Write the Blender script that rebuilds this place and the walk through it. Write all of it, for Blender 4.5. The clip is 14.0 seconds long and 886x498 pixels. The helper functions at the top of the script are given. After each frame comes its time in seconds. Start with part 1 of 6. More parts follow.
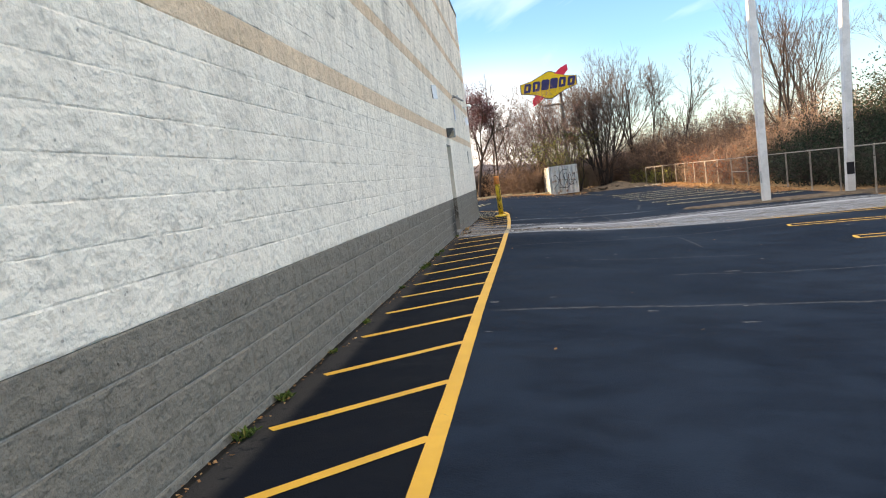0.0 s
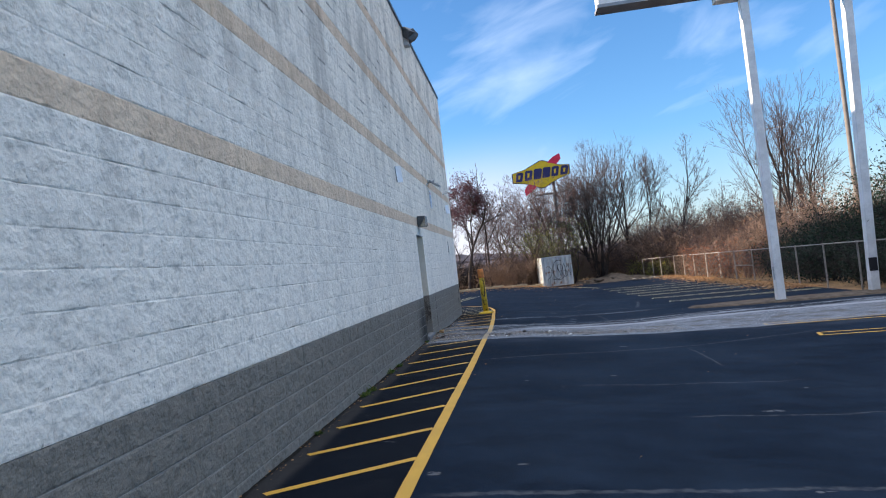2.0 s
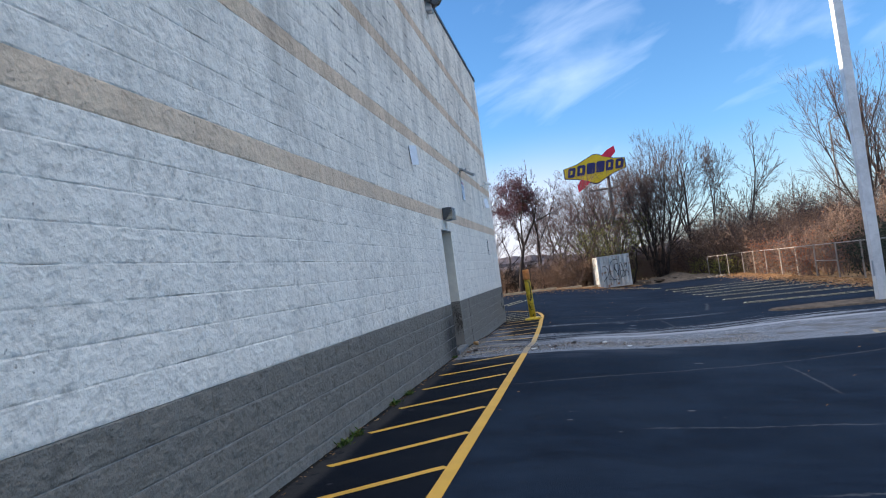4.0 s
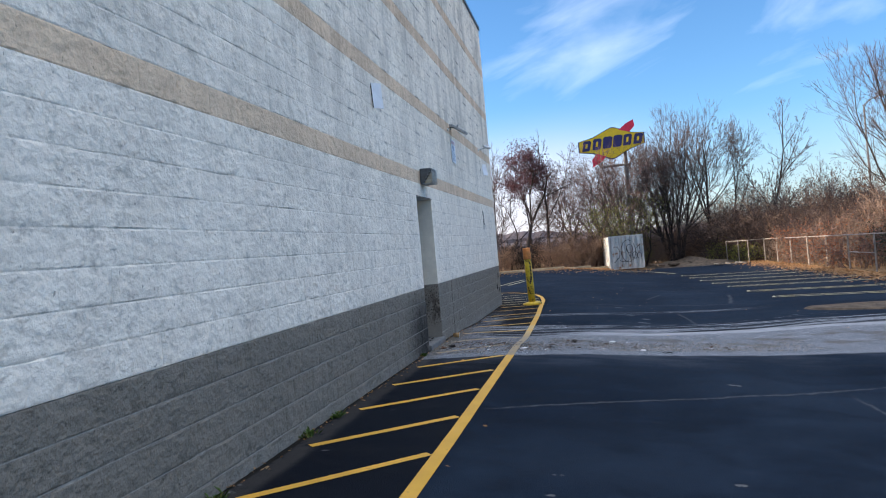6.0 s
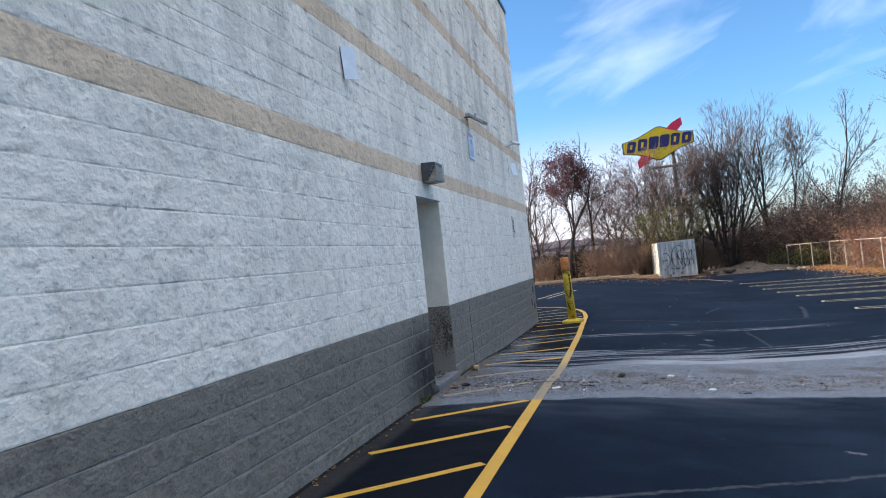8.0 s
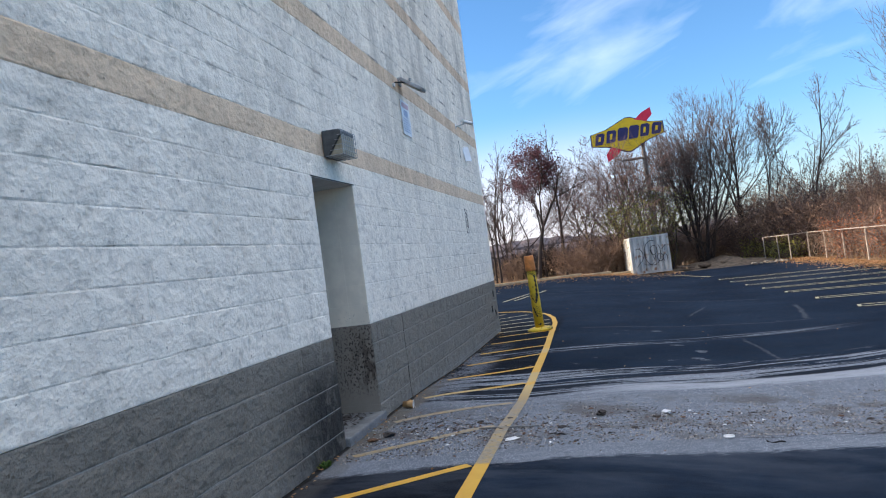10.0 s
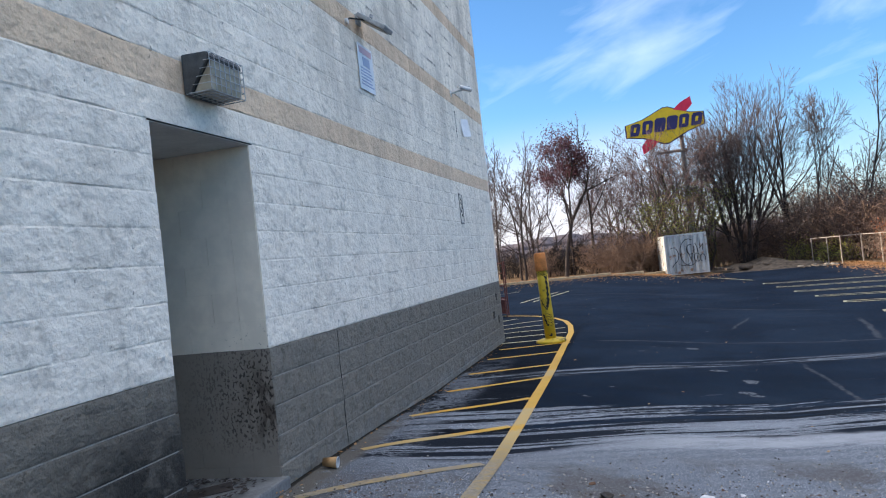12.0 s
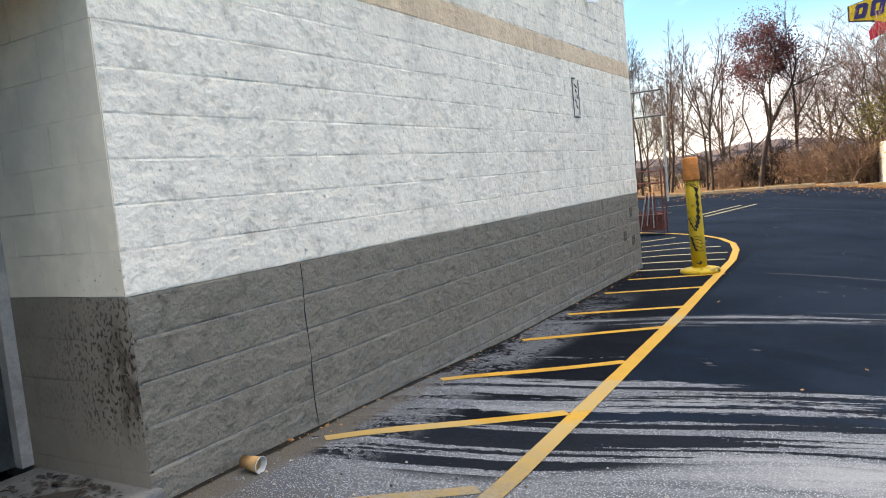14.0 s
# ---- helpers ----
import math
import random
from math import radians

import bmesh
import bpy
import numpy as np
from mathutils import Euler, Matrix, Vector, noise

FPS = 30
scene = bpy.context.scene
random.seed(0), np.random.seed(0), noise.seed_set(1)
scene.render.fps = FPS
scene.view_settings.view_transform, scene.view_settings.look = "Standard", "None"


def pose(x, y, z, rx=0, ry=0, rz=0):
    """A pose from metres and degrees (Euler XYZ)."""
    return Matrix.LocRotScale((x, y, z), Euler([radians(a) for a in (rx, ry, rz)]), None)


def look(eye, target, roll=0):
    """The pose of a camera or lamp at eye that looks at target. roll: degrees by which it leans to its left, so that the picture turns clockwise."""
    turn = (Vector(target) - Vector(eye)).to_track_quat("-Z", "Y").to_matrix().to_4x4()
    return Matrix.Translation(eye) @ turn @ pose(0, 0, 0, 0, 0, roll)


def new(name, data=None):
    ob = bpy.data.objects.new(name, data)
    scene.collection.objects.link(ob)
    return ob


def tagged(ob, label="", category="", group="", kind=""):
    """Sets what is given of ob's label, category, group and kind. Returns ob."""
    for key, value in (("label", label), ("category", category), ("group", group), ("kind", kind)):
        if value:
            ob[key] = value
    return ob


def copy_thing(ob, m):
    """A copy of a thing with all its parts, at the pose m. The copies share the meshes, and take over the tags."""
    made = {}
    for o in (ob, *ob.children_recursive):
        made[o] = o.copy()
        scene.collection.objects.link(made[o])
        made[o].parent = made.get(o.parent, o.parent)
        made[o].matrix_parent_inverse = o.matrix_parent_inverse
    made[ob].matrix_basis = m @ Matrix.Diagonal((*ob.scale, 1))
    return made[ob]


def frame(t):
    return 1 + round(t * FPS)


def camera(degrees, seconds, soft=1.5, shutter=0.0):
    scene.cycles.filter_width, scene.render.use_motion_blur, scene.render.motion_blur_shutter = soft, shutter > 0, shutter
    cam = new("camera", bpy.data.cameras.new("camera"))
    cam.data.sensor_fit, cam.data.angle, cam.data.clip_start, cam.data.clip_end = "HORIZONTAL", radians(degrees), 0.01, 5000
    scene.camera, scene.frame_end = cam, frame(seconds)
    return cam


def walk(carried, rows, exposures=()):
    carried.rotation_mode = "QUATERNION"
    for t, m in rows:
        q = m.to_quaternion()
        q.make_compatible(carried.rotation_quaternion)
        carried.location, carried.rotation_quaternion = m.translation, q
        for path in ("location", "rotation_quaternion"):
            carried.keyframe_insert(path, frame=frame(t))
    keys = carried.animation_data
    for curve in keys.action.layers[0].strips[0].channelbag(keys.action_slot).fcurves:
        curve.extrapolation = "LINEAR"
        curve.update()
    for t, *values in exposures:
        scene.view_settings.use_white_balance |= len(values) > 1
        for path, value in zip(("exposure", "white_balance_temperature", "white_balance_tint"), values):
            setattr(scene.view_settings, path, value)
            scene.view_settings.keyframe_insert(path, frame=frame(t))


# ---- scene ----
cam = camera(62.8, 14.0, soft=1.1)
PATH = [
    (0, (-0.509, -0.051, 1.503), (-0.75, 1.926, 1.317), -7.1),
    (0.5, (-0.416, 0.683, 1.518), (-0.562, 2.677, 1.536), -6.6),
    (1, (-0.325, 1.353, 1.535), (-0.356, 3.351, 1.597), -8.2),
    (1.5, (-0.195, 2.04, 1.57), (-0.392, 4.029, 1.642), -8.0),
    (2, (-0.162, 2.697, 1.601), (-0.366, 4.686, 1.654), -6.6),
    (2.5, (-0.023, 3.368, 1.594), (-0.217, 5.357, 1.672), -5.7),
    (3, (0.011, 4.003, 1.587), (-0.159, 5.993, 1.705), -6.8),
    (3.5, (0.106, 4.667, 1.543), (-0.107, 6.654, 1.64), -8.9),
    (4, (0.016, 5.376, 1.501), (-0.336, 7.344, 1.581), -7.6),
    (4.2, (-0.049, 5.674, 1.521), (-0.43, 7.636, 1.592), -8.2),
    (6.3, (0.116, 8.456, 1.544), (-0.273, 10.418, 1.548), -4.7),
    (6.5, (0.096, 8.683, 1.581), (-0.286, 10.646, 1.602), -4.8),
    (7, (0.129, 9.298, 1.561), (-0.319, 11.246, 1.597), -5.0),
    (7.2, (0.127, 9.529, 1.573), (-0.366, 11.467, 1.615), -5.0),
    (9.3, (0.046, 12.085, 1.492), (-0.435, 14.025, 1.53), -7.4),
    (9.5, (0.042, 12.337, 1.522), (-0.435, 14.279, 1.555), -7.5),
    (10, (-0.003, 12.999, 1.515), (-0.434, 14.952, 1.553), -7.5),
    (10.5, (0.068, 13.64, 1.488), (-0.295, 15.606, 1.538), -8.0),
    (11, (0.078, 14.259, 1.468), (-0.251, 16.231, 1.523), -6.2),
    (11.5, (0.082, 14.868, 1.461), (-0.341, 16.822, 1.516), -6.2),
    (12, (0.129, 15.488, 1.472), (-0.391, 17.418, 1.504), -6.1),
    (12.5, (0.152, 16.123, 1.483), (-0.283, 18.075, 1.481), -6.9),
    (13, (0.256, 16.721, 1.459), (-0.243, 18.654, 1.335), -6.6),
    (13.5, (0.308, 17.315, 1.441), (-0.374, 19.183, 1.225), -5.9),
    (14, (0.452, 17.95, 1.359), (-0.556, 19.668, 1.186), -5.4),
]
EXPOSURE = [(0.0, 2.25, 8200, 10), (0.4, 1.95, 7300, 10), (1.0, 1.61, 6150, 10), (4.2, 1.61, 6120, 10), (7.0, 1.76, 6400, 10), (9.6, 1.79, 6400, 10), (11.5, 1.72, 6200, 10), (12.4, 1.87, 6500, 10), (13.0, 2.03, 6850, 10), (13.5, 2.23, 7600, 10), (14.0, 2.36, 8050, 10)]
walk(cam, [(t, look(eye, target, roll)) for t, eye, target, roll in PATH], EXPOSURE)
# ---------------------------------------------------------------- world and light
SUN_EL = 12.5          # the low sun stands beyond the building, out over -x
sun_from = Vector((-math.cos(radians(SUN_EL)), 0.10, math.sin(radians(SUN_EL)))).normalized()

world = bpy.data.worlds.new("sky")
scene.world = world
world.use_nodes = True
wn, wl = world.node_tree.nodes, world.node_tree.links
wn.clear()
w_out = wn.new("ShaderNodeOutputWorld")
w_bg = wn.new("ShaderNodeBackground")
w_sky = wn.new("ShaderNodeTexSky")
w_sky.sky_type = "NISHITA"
w_sky.sun_disc = False
w_sky.sun_elevation = radians(SUN_EL)
w_sky.sun_rotation = math.atan2(sun_from.x, sun_from.y)
w_sky.air_density, w_sky.dust_density, w_sky.ozone_density = 1.0, 0.0, 5.0
# thin streaked clouds
w_tc = wn.new("ShaderNodeTexCoord")
w_sep = wn.new("ShaderNodeSeparateXYZ")
wl.new(w_tc.outputs["Generated"], w_sep.inputs[0])


def wmath(op, a, b=None, clamp=False):
    n = wn.new("ShaderNodeMath")
    n.operation, n.use_clamp = op, clamp
    for i, v in enumerate((a, b)):
        if v is None:
            continue
        if isinstance(v, (int, float)):
            n.inputs[i].default_value = v
        else:
            wl.new(v, n.inputs[i])
    return n.outputs[0]


w_az = wmath("MULTIPLY", wmath("ARCTAN2", w_sep.outputs["X"], w_sep.outputs["Y"]), 57.296)
w_el = wmath("MULTIPLY", wmath("ARCSINE", w_sep.outputs["Z"]), 57.296)
w_d = wmath("SUBTRACT", w_el, wmath("ADD", wmath("MULTIPLY", w_az, 0.27), 14.6))
w_comb = wn.new("ShaderNodeCombineXYZ")
wl.new(wmath("MULTIPLY", w_az, 0.085), w_comb.inputs[0])
wl.new(wmath("MULTIPLY", w_d, 0.26), w_comb.inputs[1])
w_noise = wn.new("ShaderNodeTexNoise")
w_noise.inputs["Scale"].default_value = 1.15
w_noise.inputs["Detail"].default_value = 6
w_noise.inputs["Roughness"].default_value = 0.52
w_noise.inputs["Distortion"].default_value = 0.45
wl.new(w_comb.outputs[0], w_noise.inputs["Vector"])


def bell(v, mid, width):
    """1 at mid, falling to 0 at width on either side."""
    n = wn.new("ShaderNodeMapRange")
    n.interpolation_type = "SMOOTHSTEP"
    wl.new(wmath("ABSOLUTE", wmath("SUBTRACT", v, mid)), n.inputs[0])
    n.inputs[1].default_value, n.inputs[2].default_value = width, width * 0.15
    return n.outputs[0]


w_main = wmath("MULTIPLY", bell(w_az, 2.0, 11.0), bell(w_d, 0.9, 5.6))
w_side = wmath("MULTIPLY", bell(w_az, 18.0, 6.5), bell(w_el, 14.2, 3.4))
w_area = wmath("MAXIMUM", w_main, wmath("MULTIPLY", w_side, 0.7))
w_amt = wmath("ADD", wmath("SUBTRACT", w_noise.outputs["Fac"], 0.09), wmath("MULTIPLY", w_area, 0.25))
w_ramp = wn.new("ShaderNodeValToRGB")
w_ramp.color_ramp.elements[0].position, w_ramp.color_ramp.elements[1].position = 0.49, 1.08
wl.new(w_amt, w_ramp.inputs[0])
# a bank of pale cloud low on the horizon
w_low = wn.new("ShaderNodeMapRange")
w_low.inputs[1].default_value, w_low.inputs[2].default_value = 0.15, 0.0
w_low.inputs[3].default_value, w_low.inputs[4].default_value = 0.0, 0.45
wl.new(w_sep.outputs["Z"], w_low.inputs[0])
# bright veil overhead, above the view, added to lift the light on the wall
w_overhead_fill = wn.new("ShaderNodeMapRange")
w_overhead_fill.inputs[1].default_value, w_overhead_fill.inputs[2].default_value = 0.50, 0.85
w_overhead_fill.inputs[3].default_value, w_overhead_fill.inputs[4].default_value = 0.0, 0.95
wl.new(w_sep.outputs["Z"], w_overhead_fill.inputs[0])
w_mix = wn.new("ShaderNodeMix")
w_mix.data_type = "RGBA"
wl.new(w_low.outputs[0], w_mix.inputs["Factor"])
wl.new(w_sky.outputs[0], w_mix.inputs["A"])
w_mix.inputs["B"].default_value = (2.9, 2.75, 3.15, 1)
w_bank = wmath("MULTIPLY", wmath("MULTIPLY", bell(w_az, -5.0, 15.0), bell(w_el, 2.0, 9.0)), 0.62)
w_mix3 = wn.new("ShaderNodeMix")
w_mix3.data_type = "RGBA"
wl.new(w_bank, w_mix3.inputs["Factor"])
wl.new(w_mix.outputs["Result"], w_mix3.inputs["A"])
w_mix3.inputs["B"].default_value = (4.5, 4.15, 4.6, 1)
w_mix2 = wn.new("ShaderNodeMix")
w_mix2.data_type = "RGBA"
wl.new(wmath("MAXIMUM", wmath("MULTIPLY", w_ramp.outputs[0], 0.29), w_overhead_fill.outputs[0], True), w_mix2.inputs["Factor"])
wl.new(w_mix3.outputs["Result"], w_mix2.inputs["A"])
w_mix2.inputs["B"].default_value = (8.6, 8.8, 9.4, 1)
wl.new(w_mix2.outputs["Result"], w_bg.inputs[0])
w_bg.inputs[1].default_value = 0.085
wl.new(w_bg.outputs[0], w_out.inputs[0])

sun = new("sun", bpy.data.lights.new("sun", "SUN"))
sun.data.energy, sun.data.angle, sun.data.color = 3.8, radians(0.6), (1.0, 0.79, 0.58)
sun.matrix_world = look(sun_from * 60, (0, 0, 0))

# ---------------------------------------------------------------- materials


class Nodes:
    """Short hand for building one node material."""

    def __init__(self, name, rough=0.8, metal=0.0, spec=0.3):
        self.m = bpy.data.materials.new(name)
        self.m.use_nodes = True
        self.t = self.m.node_tree
        self.n = self.t.nodes
        self.b = self.n["Principled BSDF"]
        self.b.inputs["Roughness"].default_value = rough
        self.b.inputs["Metallic"].default_value = metal
        self.b.inputs["Specular IOR Level"].default_value = spec
        self.pos = self.n.new("ShaderNodeTexCoord").outputs["Object"]

    def put(self, sock, v):
        if isinstance(v, (int, float)):
            sock.default_value = v
        elif isinstance(v, tuple):
            sock.default_value = v if len(v) == len(sock.default_value) else (*v, 1)
        else:
            self.t.links.new(v, sock)

    def world(self):
        self.pos = self.n.new("ShaderNodeNewGeometry").outputs["Position"]
        return self

    def noise(self, scale, detail=4, rough=0.6, dist=0.0, stretch=None, pos=None):
        q = self.n.new("ShaderNodeTexNoise")
        p = pos or self.pos
        if stretch:
            mp = self.n.new("ShaderNodeMapping")
            mp.inputs["Scale"].default_value = stretch
            self.t.links.new(p, mp.inputs[0])
            p = mp.outputs[0]
        self.t.links.new(p, q.inputs["Vector"])
        for k, v in (("Scale", scale), ("Detail", detail), ("Roughness", rough), ("Distortion", dist)):
            q.inputs[k].default_value = v
        return q.outputs["Fac"]

    def ramp(self, f, a, b, lo=0.0, hi=1.0):
        q = self.n.new("ShaderNodeMapRange")
        q.interpolation_type = "SMOOTHSTEP"
        for i, v in enumerate((f, a, b, lo, hi)):
            self.put(q.inputs[i], v)
        return q.outputs[0]

    def math(self, op, a, b=0.0, clamp=False):
        q = self.n.new("ShaderNodeMath")
        q.operation, q.use_clamp = op, clamp
        self.put(q.inputs[0], a)
        self.put(q.inputs[1], b)
        return q.outputs[0]

    def mix(self, f, a, b):
        q = self.n.new("ShaderNodeMix")
        q.data_type = "RGBA"
        self.put(q.inputs["Factor"], f)
        self.put(q.inputs["A"], a)
        self.put(q.inputs["B"], b)
        return q.outputs["Result"]

    def xyz(self):
        q = self.n.new("ShaderNodeSeparateXYZ")
        self.t.links.new(self.pos, q.inputs[0])
        return q.outputs

    def random(self):
        return self.n.new("ShaderNodeObjectInfo").outputs["Random"]

    def island(self):
        return self.n.new("ShaderNodeNewGeometry").outputs["Random Per Island"]

    def bump(self, h, strength=0.5, dist=0.01):
        q = self.n.new("ShaderNodeBump")
        q.inputs["Strength"].default_value, q.inputs["Distance"].default_value = strength, dist
        self.t.links.new(h, q.inputs["Height"])
        self.t.links.new(q.outputs[0], self.b.inputs["Normal"])

    def done(self, colour, rough=None):
        self.put(self.b.inputs["Base Color"], colour)
        if rough is not None:
            self.put(self.b.inputs["Roughness"], rough)
        return self.m


def plain(name, c, rough=0.7, metal=0.0, vary=0.25, scale=9.0, spec=0.3, bump=0.15):
    """A surface of one paint with grain and blotches."""
    k = Nodes(name, rough, metal, spec)
    a = k.noise(scale, 5)
    f = k.noise(scale * 9, 3)
    dark = tuple(v * (1 - vary) for v in c)
    light = tuple(min(1, v * (1 + vary * 0.5)) for v in c)
    col = k.mix(k.ramp(k.math("ADD", k.math("MULTIPLY", a, 0.7), k.math("MULTIPLY", f, 0.3)), 0.35, 0.65), dark, light)
    k.bump(f, bump, 0.004)
    return k.done(col, k.ramp(a, 0.3, 0.7, rough * 0.85, min(1, rough * 1.12)))


def block_paint(name, base, dirt, tint, amount):
    """Paint on split-face block: coarse broken relief, dirt in its pits, runs and blotches."""
    k = Nodes(name, 0.85, 0, 0.25).world()
    coarse = k.noise(10, 4, 0.5, 0.0, stretch=(1, 0.8, 1.2))
    fine = k.noise(70, 4, 0.7)
    chip = k.noise(27, 3, 0.5, 0.0)
    big = k.noise(1.1, 5, 0.65, 0.3)
    runs = k.noise(1.0, 5, 0.6, 0.2, stretch=(1, 3.0, 0.5))
    pits = k.ramp(k.math("ADD", k.math("MULTIPLY", coarse, 0.55), k.math("MULTIPLY", chip, 0.45)), 0.54, 0.34, 0, 1)
    pits = k.math("MULTIPLY", pits, k.ramp(k.noise(3.1, 4, 0.6, 0.3), 0.36, 0.64, 0.35, 1.25))
    high = k.ramp(k.xyz()[2], 1.5, 5.5, 0.40, 1.5)
    grime = k.math("MULTIPLY", k.ramp(k.math("ADD", k.math("MULTIPLY", big, 0.5), k.math("MULTIPLY", runs, 0.5)), 0.42, 0.66), high)
    q = k.n.new("ShaderNodeNewGeometry").outputs["Random Per Island"]
    oi = k.random()
    vary = k.math("FRACT", k.math("ADD", q, oi))
    col = k.mix(k.math("MULTIPLY", vary, 0.30), base, tint)
    col = k.mix(k.ramp(k.noise(3.4, 5, 0.6, 0.3), 0.45, 0.72, 0, 0.32), col, tuple(0.5 * (u + v) for u, v in zip(base, dirt)))
    col = k.mix(k.math("MULTIPLY", pits, amount), col, dirt)
    col = k.mix(k.math("MULTIPLY", grime, 0.70), col, tuple(v * 1.25 for v in dirt))
    if base[0] < 0.3:
        q3 = k.xyz()
        soot = k.math("MULTIPLY", k.math("MULTIPLY", k.ramp(q3[1], 17.3, 18.6), k.ramp(q3[1], 19.2, 19.0)), k.ramp(k.math("ADD", q3[2], k.math("MULTIPLY", big, 0.6)), 1.40, 0.75))
        col = k.mix(k.math("MULTIPLY", soot, k.ramp(k.noise(5, 4), 0.32, 0.52, 0.55, 0.97)), col, (0.020, 0.019, 0.018))
        low = k.math("MULTIPLY", k.ramp(q3[2], 0.22, 0.0), k.ramp(k.noise(7, 4), 0.4, 0.6))
        col = k.mix(k.math("MULTIPLY", k.math("MULTIPLY", low, k.math("SUBTRACT", 1.0, soot, True)), 0.6), col, (0.27, 0.255, 0.235))
    # soot caught along the bed joints
    row = k.math("ABSOLUTE", k.math("SUBTRACT", k.math("FRACT", k.math("DIVIDE", k.math("SUBTRACT", k.xyz()[2], 1.0), 0.2032)), 0.5))
    caught = k.math("MULTIPLY", k.ramp(k.math("ADD", row, k.math("MULTIPLY", k.math("SUBTRACT", chip, 0.5), 0.35)), 0.36, 0.50), k.ramp(k.noise(2.6, 4, 0.6, 0.2, stretch=(1, 0.8, 1.6)), 0.53, 0.66))
    col = k.mix(k.math("MULTIPLY", k.math("MULTIPLY", caught, high), 0.75), col, tuple(v * 0.55 for v in dirt))
    speck = k.math("MULTIPLY", k.ramp(k.noise(105, 3, 0.75), 0.50, 0.36), 0.55 if base[0] < 0.3 else 0.22)
    col = k.mix(speck, col, tuple(v * 0.75 for v in dirt))
    dots = k.ramp(k.noise(26, 2, 0.5, 0.0), 0.70, 0.76)
    col = k.mix(k.math("MULTIPLY", dots, 0.6), col, tuple(v * 0.35 for v in dirt))
    h = k.math("ADD", k.math("MULTIPLY", coarse, 1.0), k.math("ADD", k.math("MULTIPLY", chip, 0.60 if base[0] < 0.3 else 0.55), k.math("MULTIPLY", fine, 0.22 if base[0] < 0.3 else 0.06)))
    k.bump(h, 0.95 if base[0] < 0.3 else 0.72, 0.024)
    return k.done(col)


M_WHITE = block_paint("white_block_paint", (0.94, 0.855, 0.735), (0.41, 0.375, 0.325), (0.85, 0.785, 0.69), 0.50)
M_TAN = block_paint("tan_block_paint", (0.80, 0.605, 0.425), (0.41, 0.30, 0.21), (0.70, 0.55, 0.41), 0.48)
M_GREY = block_paint("grey_block_paint", (0.240, 0.214, 0.178), (0.112, 0.100, 0.082), (0.205, 0.185, 0.152), 0.6)
M_MORTAR = plain("painted_mortar", (0.89, 0.845, 0.77), 0.9, vary=0.3, scale=20)
M_MORTAR_G = plain("grey_mortar", (0.33, 0.305, 0.265), 0.9, vary=0.3, scale=20)


def jamb_paint(name, c, stain):
    k = Nodes(name, 0.7).world()
    a, f = k.noise(5, 5), k.noise(120, 3)
    col = k.mix(k.ramp(a, 0.35, 0.7), tuple(v * 0.86 for v in c), c)
    col = k.mix(k.math("MULTIPLY", k.random(), 0.25), col, tuple(v * 0.8 for v in c))
    z = k.xyz()
    near = k.ramp(z[0], -3.15, -2.5, 0.15, 1.0)
    band = k.math("MULTIPLY", k.ramp(z[2], 0.22, 0.45), k.ramp(z[2], 1.35, 0.75))
    spots = k.ramp(k.noise(58, 2, 0.5, 0.3, stretch=(1, 1, 0.7)), 0.575, 0.55) if stain > 0.5 else k.ramp(k.noise(46, 2), 0.66, 0.69)
    cover = k.ramp(k.noise(6, 4), 0.32, 0.48)
    blot = k.math("MULTIPLY", k.math("MULTIPLY", k.math("SUBTRACT", 1.0, spots) if stain > 0.5 else spots, cover), k.math("MULTIPLY", near, band))
    col = k.mix(k.math("MULTIPLY", blot, 0.9), col, (0.018, 0.014, 0.011))
    if stain > 0.5:
        wide = k.math("MULTIPLY", k.math("MULTIPLY", k.ramp(z[0], -2.75, -2.45), k.ramp(z[2], 0.2, 0.5)), k.math("MULTIPLY", k.ramp(z[2], 1.0, 0.7), k.ramp(k.noise(9, 4, 0.6, 0.4, stretch=(1, 1, 0.5)), 0.40, 0.58)))
        col = k.mix(k.math("MULTIPLY", wide, 0.75), col, (0.04, 0.026, 0.018))
    k.bump(f, 0.25, 0.004)
    return k.done(col)


M_JAMB = jamb_paint("beige_smooth_block", (0.96, 0.855, 0.705), 0.2)
M_JAMB_G = jamb_paint("dark_smooth_block", (0.30, 0.255, 0.212), 1.0)
M_CONC = plain("worn_concrete", (0.19, 0.19, 0.19), 0.92, vary=0.35, scale=6, bump=0.4)
M_STEEL = plain("galvanised_steel", (0.48, 0.49, 0.50), 0.5, 0.6, 0.25, 12)
M_DARKMETAL = plain("dark_bronze_metal", (0.10, 0.105, 0.11), 0.5, 0.4, 0.3, 15)
M_BLACK = plain("black_rubber", (0.015, 0.015, 0.016), 0.7, 0, 0.2, 15)
M_POLEWHITE = plain("white_pole_paint", (0.72, 0.71, 0.70), 0.5, 0, 0.15, 3)
M_SOFFIT = plain("soffit_paint", (0.58, 0.58, 0.56), 0.8, 0, 0.15, 4)
M_DOOR = plain("dark_door_paint", (0.05, 0.055, 0.055), 0.55, 0, 0.4, 6)
M_FRAME = plain("door_frame_paint", (0.42, 0.39, 0.36), 0.6, 0, 0.25, 8)
M_COPING = plain("dark_coping", (0.06, 0.06, 0.065), 0.5, 0.3, 0.2, 5)


